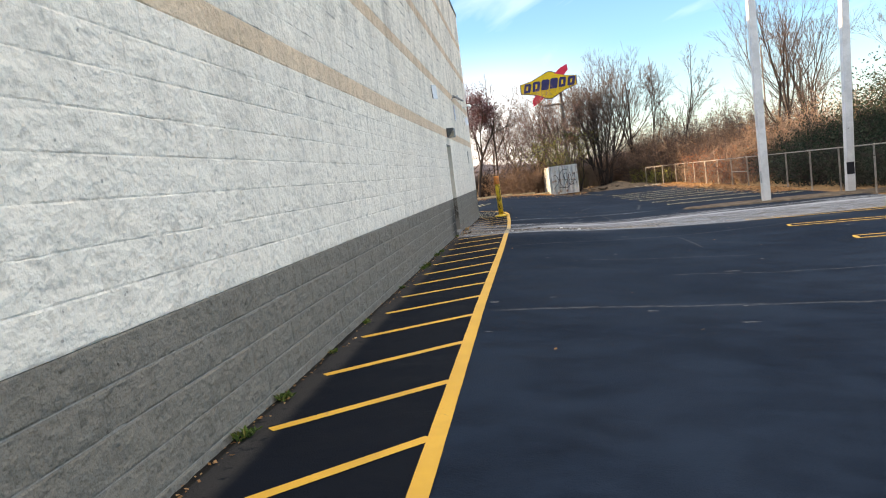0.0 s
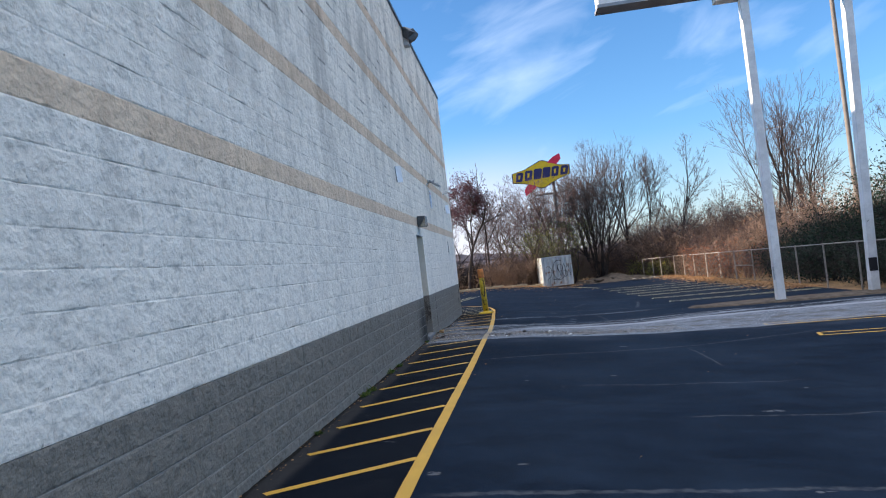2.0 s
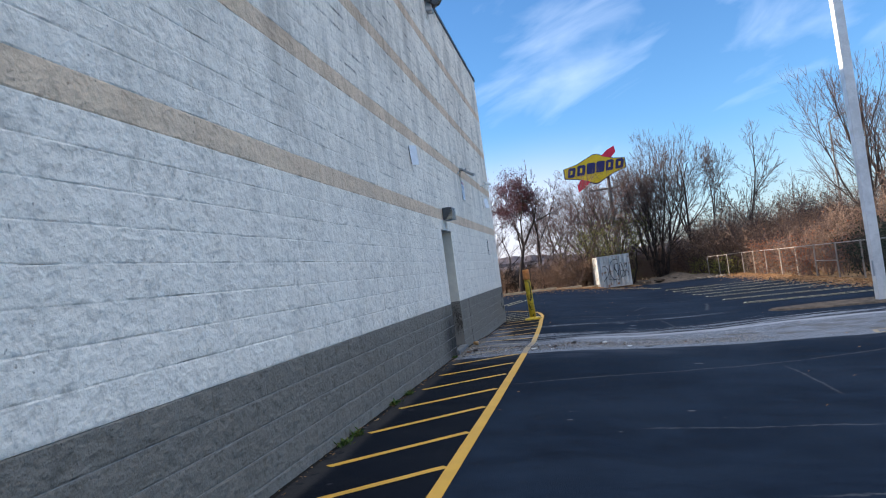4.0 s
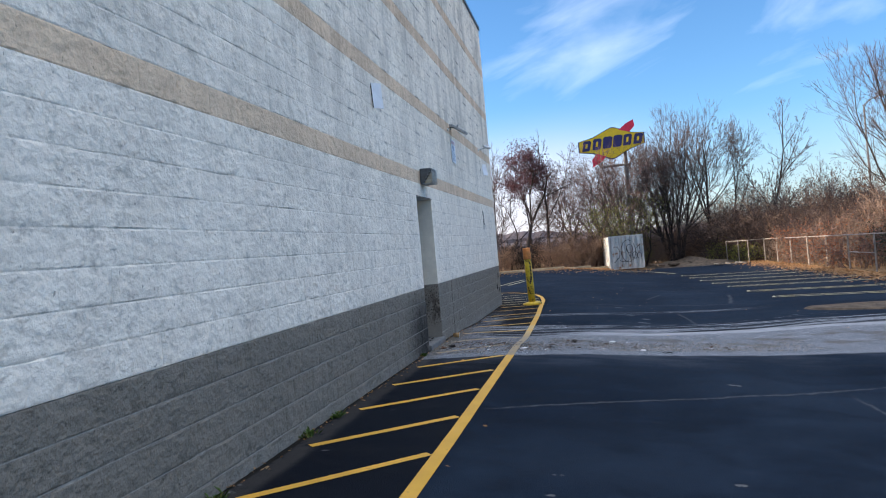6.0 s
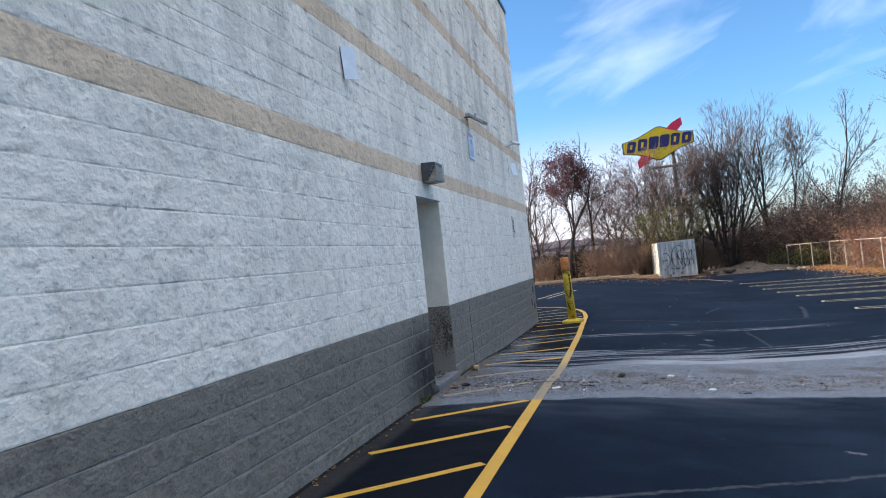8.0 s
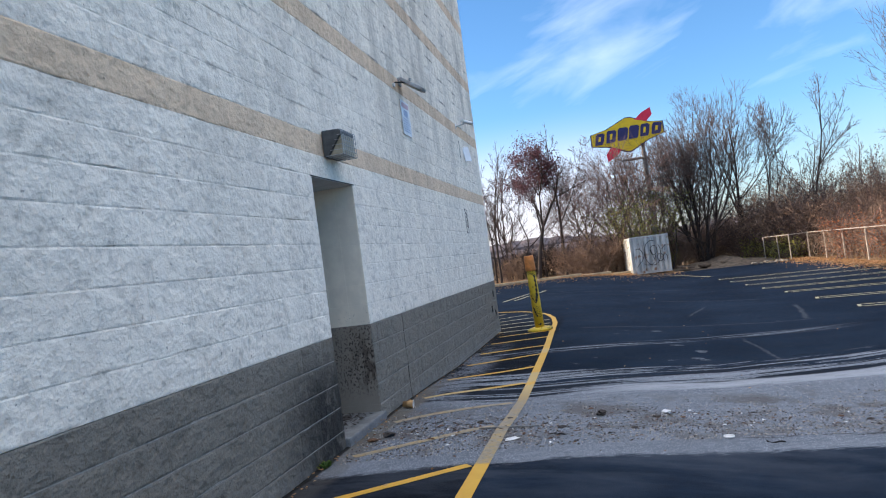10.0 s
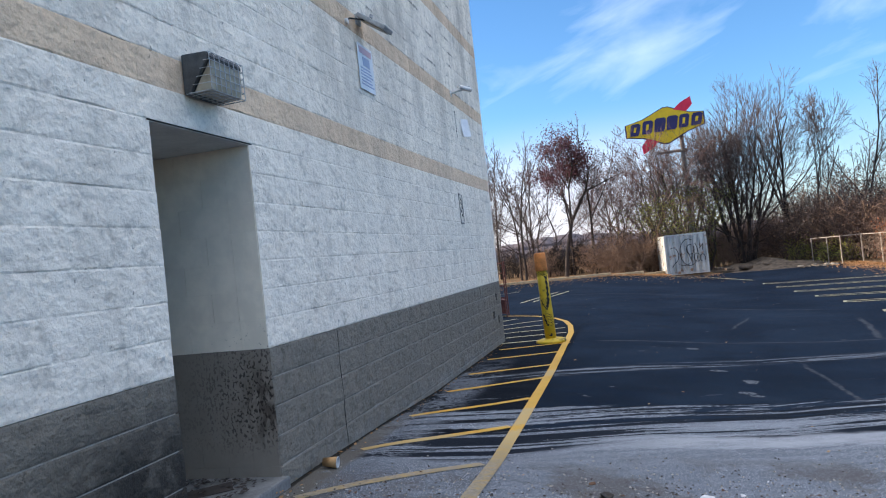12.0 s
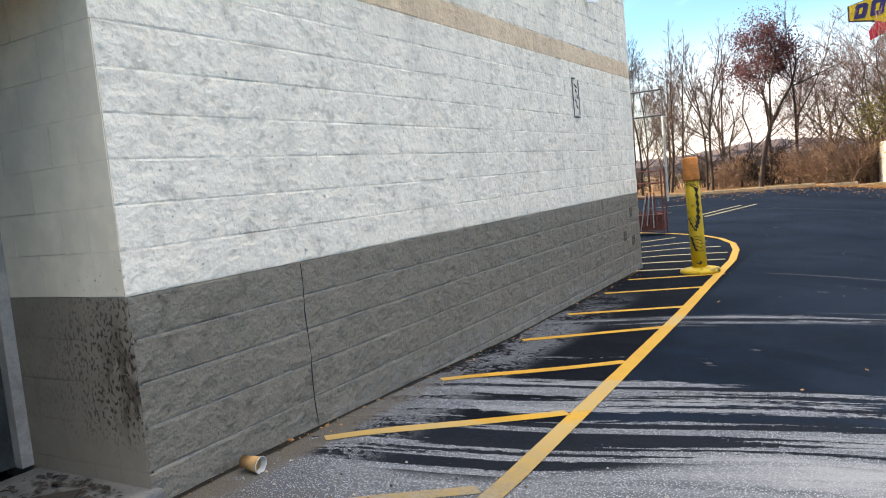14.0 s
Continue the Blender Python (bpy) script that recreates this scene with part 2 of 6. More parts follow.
def strip_mask(k):
    """Where runoff has worn the seal coat off, a streaked belt across the lot (0 to 1), and its pebbled grain."""
    x, y, z = k.xyz()
    shift = k.math("MINIMUM", k.math("MULTIPLY", k.math("ADD", x, 1.0), 0.33), 1.85)
    shift = k.math("SUBTRACT", shift, k.math("MULTIPLY", k.math("MAXIMUM", k.math("SUBTRACT", x, 6.0), 0.0), 0.2))
    u = k.math("SUBTRACT", y, shift)
    wob = k.math("MULTIPLY", k.math("SUBTRACT", k.noise(0.9, 4), 0.5), 0.35)
    cv = k.n.new("ShaderNodeCombineXYZ")
    k.put(cv.inputs[0], x)
    k.put(cv.inputs[1], k.math("SUBTRACT", u, k.math("MULTIPLY", x, 0.12)))
    k.flow = cv.outputs[0]
    streak = k.noise(1.0, 6, 0.62, 0.25, stretch=(0.30, 3.4, 1), pos=k.flow)
    fine = k.noise(5.0, 5, 0.65, 0.3, stretch=(0.5, 2.4, 1), pos=k.flow)
    crisp = k.noise(14.0, 5, 0.7, 0.3, stretch=(0.55, 1.6, 1), pos=k.flow)
    s = k.math("ADD", k.math("MULTIPLY", streak, 0.62), k.math("ADD", k.math("MULTIPLY", fine, 0.26), k.math("MULTIPLY", crisp, 0.12)))
    un = k.math("ADD", u, wob)
    k.nearby = k.math("ADD", k.math("SUBTRACT", y, k.math("MINIMUM", k.math("MULTIPLY", k.math("ADD", x, 1.0), 0.25), 1.25)), k.math("MULTIPLY", wob, 0.7))
    near = k.ramp(k.math("ADD", k.nearby, k.math("MULTIPLY", k.math("SUBTRACT", crisp, 0.5), 0.30)), 18.34, 18.44)
    far = k.ramp(k.math("ADD", un, k.math("MULTIPLY", k.math("SUBTRACT", s, 0.5), 9.0)), 22.70, 22.52)
    m = k.math("MULTIPLY", near, far)
    # a thin pale trickle further on
    tr = k.math("ABSOLUTE", k.math("SUBTRACT", k.math("ADD", u, k.math("MULTIPLY", wob, 0.5)), k.math("ADD", 25.05, k.math("MULTIPLY", k.math("MINIMUM", k.math("ADD", x, 1.0), 2.4), 0.22))))
    trick = k.math("MULTIPLY", k.ramp(tr, 0.30, 0.14), k.ramp(s, 0.41, 0.50))
    trick = k.math("MULTIPLY", trick, k.ramp(x, 4.6, 2.4))
    m = k.math("MAXIMUM", m, k.math("MULTIPLY", trick, 0.9))
    edge = k.math("ADD", un, k.math("MULTIPLY", k.math("SUBTRACT", crisp, 0.5), 0.22))
    core = k.math("MULTIPLY", k.math("MULTIPLY", k.ramp(edge, 21.18, 21.26), k.ramp(edge, 21.72, 21.52)), k.ramp(x, -0.9, 0.6, 0.0, 1.0))
    return m, core, s, (x, y, z), un


def asphalt():
    k = Nodes("seal_coated_asphalt", 0.88, 0, 0.05).world()
    m, core, s, (x, y, z), un = strip_mask(k)
    big = k.noise(0.35, 6, 0.65, 0.4)
    mid = k.noise(1.9, 6, 0.72, 0.2, stretch=(0.75, 1.1, 1))
    grain = k.noise(160, 3, 0.8)
    peb = k.n.new("ShaderNodeTexVoronoi")
    peb.inputs["Scale"].default_value = 90
    k.t.links.new(k.pos, peb.inputs["Vector"])
    # blue of the reflected sky is put into these base tones; specular is low
    col = k.mix(k.ramp(mid, 0.30, 0.75), (0.0036, 0.0074, 0.0155), (0.0068, 0.0132, 0.0265))
    col = k.mix(k.math("MULTIPLY", k.ramp(k.math("ADD", k.math("MULTIPLY", big, 0.6), k.math("MULTIPLY", mid, 0.4)), 0.36, 0.68), 0.75), col, (0.0190, 0.0305, 0.0505))
    col = k.mix(k.math("MULTIPLY", k.ramp(grain, 0.55, 0.8), 0.45), col, (0.036, 0.048, 0.072))
    # fresher, blacker coat inside the hatched margin
    margin = k.math("MULTIPLY", k.math("MULTIPLY", k.ramp(x, -1.08, -1.2), k.ramp(y, 31.5, 29.0)), 0.85)
    col = k.mix(margin, col, (0.0045, 0.0055, 0.0085))
    # paler seams and tar joints
    wav = k.math("MULTIPLY", k.math("SUBTRACT", k.noise(0.8, 4), 0.5), 0.30)
    fine = k.math("MULTIPLY", k.math("SUBTRACT", k.noise(7, 3), 0.5), 0.10)
    yy = k.math("ADD", y, k.math("ADD", wav, fine))
    xx = k.math("ADD", x, k.math("ADD", wav, fine))
    seams = None
    for a, b, w, lo, hi in ((7.85, 0.09, 0.035, -1.1, 6), (15.45, 0.48, 0.03, -1.1, 6), (12.3, 0.12, 0.02, 0.3, 3.5), (28.35, 0.06, 0.035, -0.9, 4.2), (36.0, -0.55, 0.05, 1.2, 4.2), (10.4, 0.05, 0.018, 1.2, 5), (40.5, -0.2, 0.05, -3, 3)):
        d = k.math("ABSOLUTE", k.math("SUBTRACT", k.math("SUBTRACT", yy, a), k.math("MULTIPLY", x, b)))
        f = k.math("MULTIPLY", k.ramp(d, w * 1.6, w * 0.4), k.math("MULTIPLY", k.ramp(x, lo, lo + 0.4), k.ramp(x, hi, hi - 0.8)))
        seams = f if seams is None else k.math("MAXIMUM", seams, f)
    for a, b, w, lo, hi in ((3.72, 0.16, 0.05, 28.5, 32.0), (1.6, 0.30, 0.03, 30.3, 32.9), (2.2, -0.04, 0.03, 23.6, 26.5), (2.7, 0.0, 0.02, 14.0, 16.6)):
        d = k.math("ABSOLUTE", k.math("SUBTRACT", k.math("SUBTRACT", xx, a), k.math("MULTIPLY", k.math("SUBTRACT", y, lo), b)))
        f = k.math("MULTIPLY", k.ramp(d, w * 1.6, w * 0.4), k.math("MULTIPLY", k.ramp(y, lo, lo + 0.4), k.ramp(y, hi, hi - 0.8)))
        seams = k.math("MAXIMUM", seams, f)
    col = k.mix(k.math("MULTIPLY", seams, k.ramp(k.noise(11, 3), 0.3, 0.6, 0.10, 0.45)), col, (0.12, 0.123, 0.13))
    # little pale scuffs
    scuff = k.math("MULTIPLY", k.ramp(k.noise(2.3, 2, 0.5, 0.0, stretch=(1, 1.6, 1)), 0.735, 0.76), k.ramp(k.noise(20, 3), 0.42, 0.5))
    col = k.mix(k.math("MULTIPLY", scuff, 0.6), col, (0.17, 0.17, 0.175))
    # pale footprints and smears of film
    for px_, py_, rx_, ry_ in ((1.25, 24.90, 0.10, 0.09), (1.24, 24.78, 0.07, 0.05), (1.11, 24.14, 0.10, 0.08), (1.19, 24.00, 0.08, 0.05), (0.95, 25.57, 0.12, 0.07), (0.76, 27.59, 0.10, 0.10)):
        e2 = k.math("ADD", k.math("POWER", k.math("DIVIDE", k.math("SUBTRACT", x, px_), rx_), 2.0), k.math("POWER", k.math("DIVIDE", k.math("SUBTRACT", y, py_), ry_), 2.0))
        mark = k.math("MULTIPLY", k.ramp(e2, 1.1, 0.7), k.ramp(k.noise(34, 3, 0.6), 0.40, 0.56))
        col = k.mix(k.math("MULTIPLY", mark, 0.55), col, (0.24, 0.25, 0.265))
    # worn belt: pale cement-like film between dark pebbles
    pebbly = k.ramp(k.math("ADD", k.math("MULTIPLY", peb.outputs["Distance"], 1.0), k.math("MULTIPLY", grain, 0.55)), 0.68, 0.47)
    belt = k.mix(pebbly, (0.115, 0.127, 0.150), (0.50, 0.53, 0.58))
    film = k.ramp(k.noise(2.6, 7, 0.68, 0.3, stretch=(0.18, 2.6, 1), pos=k.flow), 0.50, 0.54)
    belt = k.mix(k.math("MULTIPLY", film, k.ramp(un, 20.6, 21.8, 0.12, 0.35)), belt, (0.33, 0.345, 0.375))
    belt = k.mix(k.math("MULTIPLY", core, k.ramp(k.noise(6, 5, 0.7, 0.2, stretch=(0.4, 1.6, 1), pos=k.flow), 0.35, 0.6, 0.35, 0.75)), belt, (0.36, 0.37, 0.395))
    dirt = k.math("MULTIPLY", k.math("MULTIPLY", k.ramp(k.nearby, 18.6, 19.0), k.ramp(un, 21.3, 20.3)), k.ramp(k.noise(1.7, 5, 0.65), 0.45, 0.62))
    belt = k.mix(k.math("MULTIPLY", dirt, 0.60), belt, (0.082, 0.066, 0.053))
    crack = k.math("ABSOLUTE", k.math("SUBTRACT", k.math("ADD", k.nearby, k.math("MULTIPLY", k.math("SUBTRACT", k.noise(3.2, 5, 0.7), 0.5), 0.35)), 18.80))
    crack = k.math("MULTIPLY", k.ramp(crack, 0.014, 0.005), k.math("MULTIPLY", k.ramp(x, 0.7, 1.0), k.ramp(x, 4.2, 3.4)))
    belt = k.mix(k.math("MULTIPLY", crack, 0.85), belt, (0.012, 0.012, 0.014))
    gaps = k.ramp(k.math("ADD", k.noise(2.2, 4, 0.55, 0.2, stretch=(0.12, 2.6, 1), pos=k.flow), k.math("MULTIPLY", k.math("SUBTRACT", k.noise(26, 4, 0.7, 0.2, stretch=(0.6, 1.3, 1), pos=k.flow), 0.5), 0.16)), 0.495, 0.508)
    start = k.math("SUBTRACT", un, k.ramp(x, -1.3, 0.3, 0.0, 0.5))
    belt = k.mix(k.math("MULTIPLY", gaps, k.ramp(start, 21.02, 21.16, 0.0, 0.97)), belt, (0.007, 0.010, 0.017))
    dust = k.math("MULTIPLY", k.math("MULTIPLY", k.ramp(k.nearby, 16.8, 18.4), k.ramp(k.nearby, 19.4, 18.8)), k.ramp(k.noise(1.3, 5, 0.65, 0.2, stretch=(0.6, 1.6, 1)), 0.40, 0.68))
    col = k.mix(k.math("MULTIPLY", dust, 0.45), col, (0.075, 0.085, 0.105))
    col = k.mix(m, col, belt)
    # dirt swept against the foot of the wall, and a crust of pale film beside it
    side = k.math("ADD", x, k.math("MULTIPLY", wav, 0.45))
    along = k.math("MULTIPLY", k.ramp(y, 19.6, 20.6), k.ramp(y, 27.0, 24.5))
    crust = k.math("MULTIPLY", k.math("MULTIPLY", k.ramp(side, -1.72, -1.98), along), k.ramp(k.math("ADD", k.noise(24, 4, 0.7), k.math("MULTIPLY", k.noise(3.2, 3), 0.7)), 0.80, 0.86))
    col = k.mix(k.math("MULTIPLY", crust, 0.9), col, k.mix(pebbly, (0.10, 0.11, 0.13), (0.36, 0.375, 0.41)))
    foot = k.math("MULTIPLY", k.ramp(side, -2.10, -2.22), k.math("MULTIPLY", k.ramp(y, 17.5, 19.5, 0.25, 1.0), k.ramp(y, 23.0, 21.0)))
    col = k.mix(k.math("MULTIPLY", foot, k.ramp(k.noise(9, 5, 0.7), 0.30, 0.46)), col, k.mix(k.ramp(grain, 0.4, 0.6), (0.085, 0.076, 0.066), (0.15, 0.138, 0.122)))
    # near-black line where the asphalt meets the wall, up to the rear corner
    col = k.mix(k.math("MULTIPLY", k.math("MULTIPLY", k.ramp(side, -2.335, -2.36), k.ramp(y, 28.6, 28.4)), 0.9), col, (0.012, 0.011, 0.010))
    h = k.math("ADD", k.math("MULTIPLY", grain, 0.6), k.math("MULTIPLY", peb.outputs["Distance"], 0.6))
    k.bump(h, 0.5, 0.006)
    return k.done(col, k.ramp(mid, 0.3, 0.7, 0.75, 0.92))


def line_paint(name, c, worn):
    k = Nodes(name, 0.6, 0, 0.35).world()
    m, core, s, (x, y, z), un = strip_mask(k)
    a, f = k.noise(3, 5), k.noise(45, 4, 0.7)
    col = k.mix(k.ramp(a, 0.3, 0.7), tuple(v * 0.85 for v in c), c)
    rub = k.ramp(k.math("ADD", k.math("MULTIPLY", a, 0.5), k.math("MULTIPLY", f, 0.5)), 0.62 - worn * 0.1, 0.70 - worn * 0.1)
    col = k.mix(k.math("MULTIPLY", rub, 0.65), col, (0.07, 0.068, 0.06))
    pale = k.math("MULTIPLY", m, k.ramp(k.noise(9, 4), 0.25, 0.65, 0.62, 1.0))
    col = k.mix(pale, col, k.mix(k.ramp(un, 20.9, 21.9), (0.30, 0.225, 0.11), (0.48, 0.34, 0.14)))
    lost = k.math("MULTIPLY", k.math("MULTIPLY", m, k.ramp(un, 21.4, 20.7)), k.ramp(k.noise(13, 5, 0.7, 0.2), 0.40, 0.56))
    col = k.mix(k.math("MULTIPLY", lost, 0.5), col, k.mix(k.ramp(f, 0.4, 0.6), (0.10, 0.10, 0.11), (0.26, 0.265, 0.28)))
    k.bump(f, 0.3, 0.003)
    return k.done(col)


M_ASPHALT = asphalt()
M_YELLOW = line_paint("yellow_line_paint", (0.62, 0.345, 0.04), 0.3)
M_PALELINE = line_paint("faded_line_paint", (0.50, 0.42, 0.23), 0.9)


def litter_ground():
    k = Nodes("leaf_littered_earth", 0.95, 0, 0.1).world()
    leaf = k.n.new("ShaderNodeTexVoronoi")
    leaf.inputs["Scale"].default_value = 9
    k.t.links.new(k.pos, leaf.inputs["Vector"])
    a, b = k.noise(0.25, 5), k.noise(3, 5)
    col = k.mix(k.ramp(b, 0.3, 0.7), (0.10, 0.065, 0.04), (0.24, 0.145, 0.075))
    sep = k.n.new("ShaderNodeSeparateColor")
    k.t.links.new(leaf.outputs["Color"], sep.inputs[0])
    col = k.mix(k.math("MULTIPLY", sep.outputs[0], 0.6), col, (0.34, 0.20, 0.09))
    far = k.ramp(k.xyz()[1], 70, 110)
    col = k.mix(far, col, k.mix(k.ramp(a, 0.35, 0.65), (0.13, 0.10, 0.065), (0.20, 0.15, 0.095)))
    k.bump(leaf.outputs["Distance"], 0.8, 0.05)
    return k.done(col)


M_EARTH = litter_ground()


def bark(name, c):
    k = Nodes(name, 0.9, 0, 0.15)
    a = k.noise(3, 4)
    f = k.noise(24, 4, 0.7, 0, stretch=(1, 1, 0.25))
    col = k.mix(k.ramp(k.math("ADD", k.math("MULTIPLY", a, 0.5), k.math("MULTIPLY", f, 0.5)), 0.35, 0.65), tuple(v * 0.6 for v in c), c)
    col = k.mix(k.math("MULTIPLY", k.random(), 0.35), col, tuple(v * 0.6 for v in c))
    k.bump(f, 0.6, 0.03)
    return k.done(col)


def foliage(name, c1, c2, c3):
    k = Nodes(name, 0.75, 0, 0.2)
    i = k.island()
    col = k.mix(k.ramp(i, 0.0, 0.6), c1, c2)
    col = k.mix(k.ramp(i, 0.75, 1.0), col, c3)
    m = k.done(col)
    tr = k.n.new("ShaderNodeBsdfTranslucent")
    k.t.links.new(col, tr.inputs[0])
    mx = k.n.new("ShaderNodeMixShader")
    mx.inputs[0].default_value = 0.3
    k.t.links.new(k.b.outputs[0], mx.inputs[1])
    k.t.links.new(tr.outputs[0], mx.inputs[2])
    k.t.links.new(mx.outputs[0], k.n["Material Output"].inputs[0])
    return m


M_BARK = bark("grey_brown_bark", (0.13, 0.105, 0.09))
M_BARK_D = bark("dark_bark", (0.062, 0.05, 0.045))
M_TWIG = bark("brown_twigs", (0.105, 0.080, 0.076))
M_TWIG_R = bark("reddish_twigs", (0.19, 0.125, 0.11))
M_SCRUB = bark("dry_scrub_stems", (0.27, 0.19, 0.145))
M_LEAF_RED = foliage("dark_red_leaves", (0.065, 0.030, 0.040), (0.100, 0.042, 0.052), (0.14, 0.07, 0.07))
M_LEAF_DRY = foliage("dry_brown_leaves", (0.15, 0.105, 0.083), (0.22, 0.150, 0.11), (0.28, 0.17, 0.11))
M_LEAF_ORANGE = foliage("orange_red_leaves", (0.26, 0.085, 0.045), (0.32, 0.125, 0.055), (0.20, 0.075, 0.045))
M_LEAF_GREEN = foliage("yellow_green_leaves", (0.19, 0.21, 0.045), (0.30, 0.30, 0.07), (0.44, 0.40, 0.10))
M_LEAF_VINE = foliage("olive_vine_leaves", (0.085, 0.100, 0.028), (0.15, 0.15, 0.045), (0.24, 0.21, 0.07))
M_LEAF_RUST = foliage("rusty_brown_leaves", (0.092, 0.066, 0.053), (0.140, 0.095, 0.074), (0.190, 0.115, 0.082))
M_LEAF_DARK = foliage("dark_evergreen_leaves", (0.014, 0.027, 0.017), (0.024, 0.042, 0.025), (0.046, 0.056, 0.033))
M_LEAF_GROUND = foliage("fallen_leaves", (0.24, 0.12, 0.05), (0.40, 0.22, 0.10), (0.46, 0.30, 0.16))
M_WEED = foliage("weed_leaves", (0.05, 0.09, 0.02), (0.09, 0.14, 0.03), (0.20, 0.18, 0.05))

# ---------------------------------------------------------------- building helpers
PX = [-400, -60, -30, -2.4, -1.2, 0, 1.3, 3, 5, 8, 11, 60, 400]
PZ = [0, 0, 0, 0, -.05, -.15, -.30, -.41, -.46, -.48, -.48, -.48, -.48]


def gz_base(x, y):
    """Height of the ground's broad fall."""
    return 0.07 - 0.006 * min(max(y, -60), 90) + float(np.interp(x, PX, PZ))


def gz(x, y):
    """Height of the ground, with the low swell of the near lot, which runs out past the doorway."""
    lot = float(np.interp(y, [-60, 19.4, 20.2, 21, 24], [0.085, 0.085, 0.04, 0, 0]))
    foot = float(np.interp(y, [-60, 20.6, 22.2, 23.8], [0.085, 0.085, 0.05, 0]))
    return gz_base(x, y) + lot * float(np.interp(x, [1.3, 5], [1, 0])) + (foot - lot) * float(np.interp(x, [-2.0, -1.2], [1, 0]))


def mesh_object(name, verts, faces, material, parent=None, smooth=False):
    me = bpy.data.meshes.new(name)
    me.from_pydata(verts, [], faces)
    me.update()
    if material:
        me.materials.append(material)
    if smooth:
        me.polygons.foreach_set("use_smooth", [True] * len(me.polygons))
    ob = new(name, me)
    ob.parent = parent
    return ob


def part(name, bm, material, parent=None, label="", smooth=False):
    """Links a bmesh as one mesh object under a thing or a part."""
    me = bpy.data.meshes.new(name)
    bmesh.ops.recalc_face_normals(bm, faces=bm.faces)
    bm.to_mesh(me)
    bm.free()
    if material:
        me.materials.append(material)
    if smooth:
        me.polygons.foreach_set("use_smooth", [True] * len(me.polygons))
    ob = new(name, me)
    ob.parent = parent
    if label:
        ob["label"] = label
    return ob


def add_box(bm, x0, x1, y0, y1, z0, z1, bevel=0.0, m=None):
    r = bmesh.ops.create_cube(bm, size=1.0)
    vs = r["verts"]
    for v in vs:
        v.co = Vector((x0 + (v.co.x + 0.5) * (x1 - x0), y0 + (v.co.y + 0.5) * (y1 - y0), z0 + (v.co.z + 0.5) * (z1 - z0)))
    if bevel:
        es = list({e for v in vs for e in v.link_edges})
        out = bmesh.ops.bevel(bm, geom=es, offset=bevel, segments=2, affect="EDGES", profile=0.6)
        vs = list({v for f in out["faces"] for v in f.verts} | {v for v in vs if v.is_valid})
    if m is not None:
        bmesh.ops.transform(bm, matrix=m, verts=[v for v in vs if v.is_valid])
    return vs


def add_tube(bm, a, b, r0, r1=None, sides=12, cap=True):
    a, b = Vector(a), Vector(b)
    r1 = r0 if r1 is None else r1
    q = (b - a).to_track_quat("Z", "Y").to_matrix().to_4x4()
    bmesh.ops.create_cone(bm, cap_ends=cap, segments=sides, radius1=r0, radius2=r1, depth=(b - a).length, matrix=Matrix.Translation((a + b) / 2) @ q)


def lathe(bm, rings, sides=20, m=None):
    """A turned shape from (radius, height) rings."""
    rows = []
    for r, z in rings:
        rows.append([bm.verts.new((r * math.cos(2 * math.pi * i / sides), r * math.sin(2 * math.pi * i / sides), z)) for i in range(sides)])
    for p, q in zip(rows, rows[1:]):
        for i in range(sides):
            bm.faces.new((p[i], p[(i + 1) % sides], q[(i + 1) % sides], q[i]))
    bm.faces.new(list(reversed(rows[0])))
    bm.faces.new(rows[-1])
    if m is not None:
        bmesh.ops.transform(bm, matrix=m, verts=[v for r in rows for v in r])


def thing(name, label, category, m=None, group="", kind=""):
    ob = new(name)
    ob.empty_display_size = 0.2
    if m is not None:
        ob.matrix_basis = m
    return tagged(ob, label, category, group, kind)


# ---------------------------------------------------------------- ground
def sheet(name, xs, ys, lift, material, label, category, height):
    vs = [(x, y, height(x, y) + lift) for y in ys for x in xs]
    n = len(xs)
    fs = [(j * n + i, j * n + i + 1, (j + 1) * n + i + 1, (j + 1) * n + i) for j in range(len(ys) - 1) for i in range(n - 1)]
    return tagged(mesh_object(name, vs, fs, material), label, category, kind="structure")


LOT_Y = [-60, -30, -10, 0, 5, 10, 15, 18, 19.4, 19.8, 20.2, 20.6, 21, 21.6, 22.2, 23, 23.8, 24, 25, 30, 35, 40, 45, 50, 55]
sheet("ground", [-900, -400, -60, -30, -2.4, -1.2, 0, 1.3, 3, 5, 8, 11, 14, 20, 60, 400, 900], [-900, -300, -60, -30, 0, 20, 40, 60, 75, 90, 150, 400, 1500], -0.05, M_EARTH,
      "brown earth covered in fallen leaves and dry grass", "ground", gz_base)
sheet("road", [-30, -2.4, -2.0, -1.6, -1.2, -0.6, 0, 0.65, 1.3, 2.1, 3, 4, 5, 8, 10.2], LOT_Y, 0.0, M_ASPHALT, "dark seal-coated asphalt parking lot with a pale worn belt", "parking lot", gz)


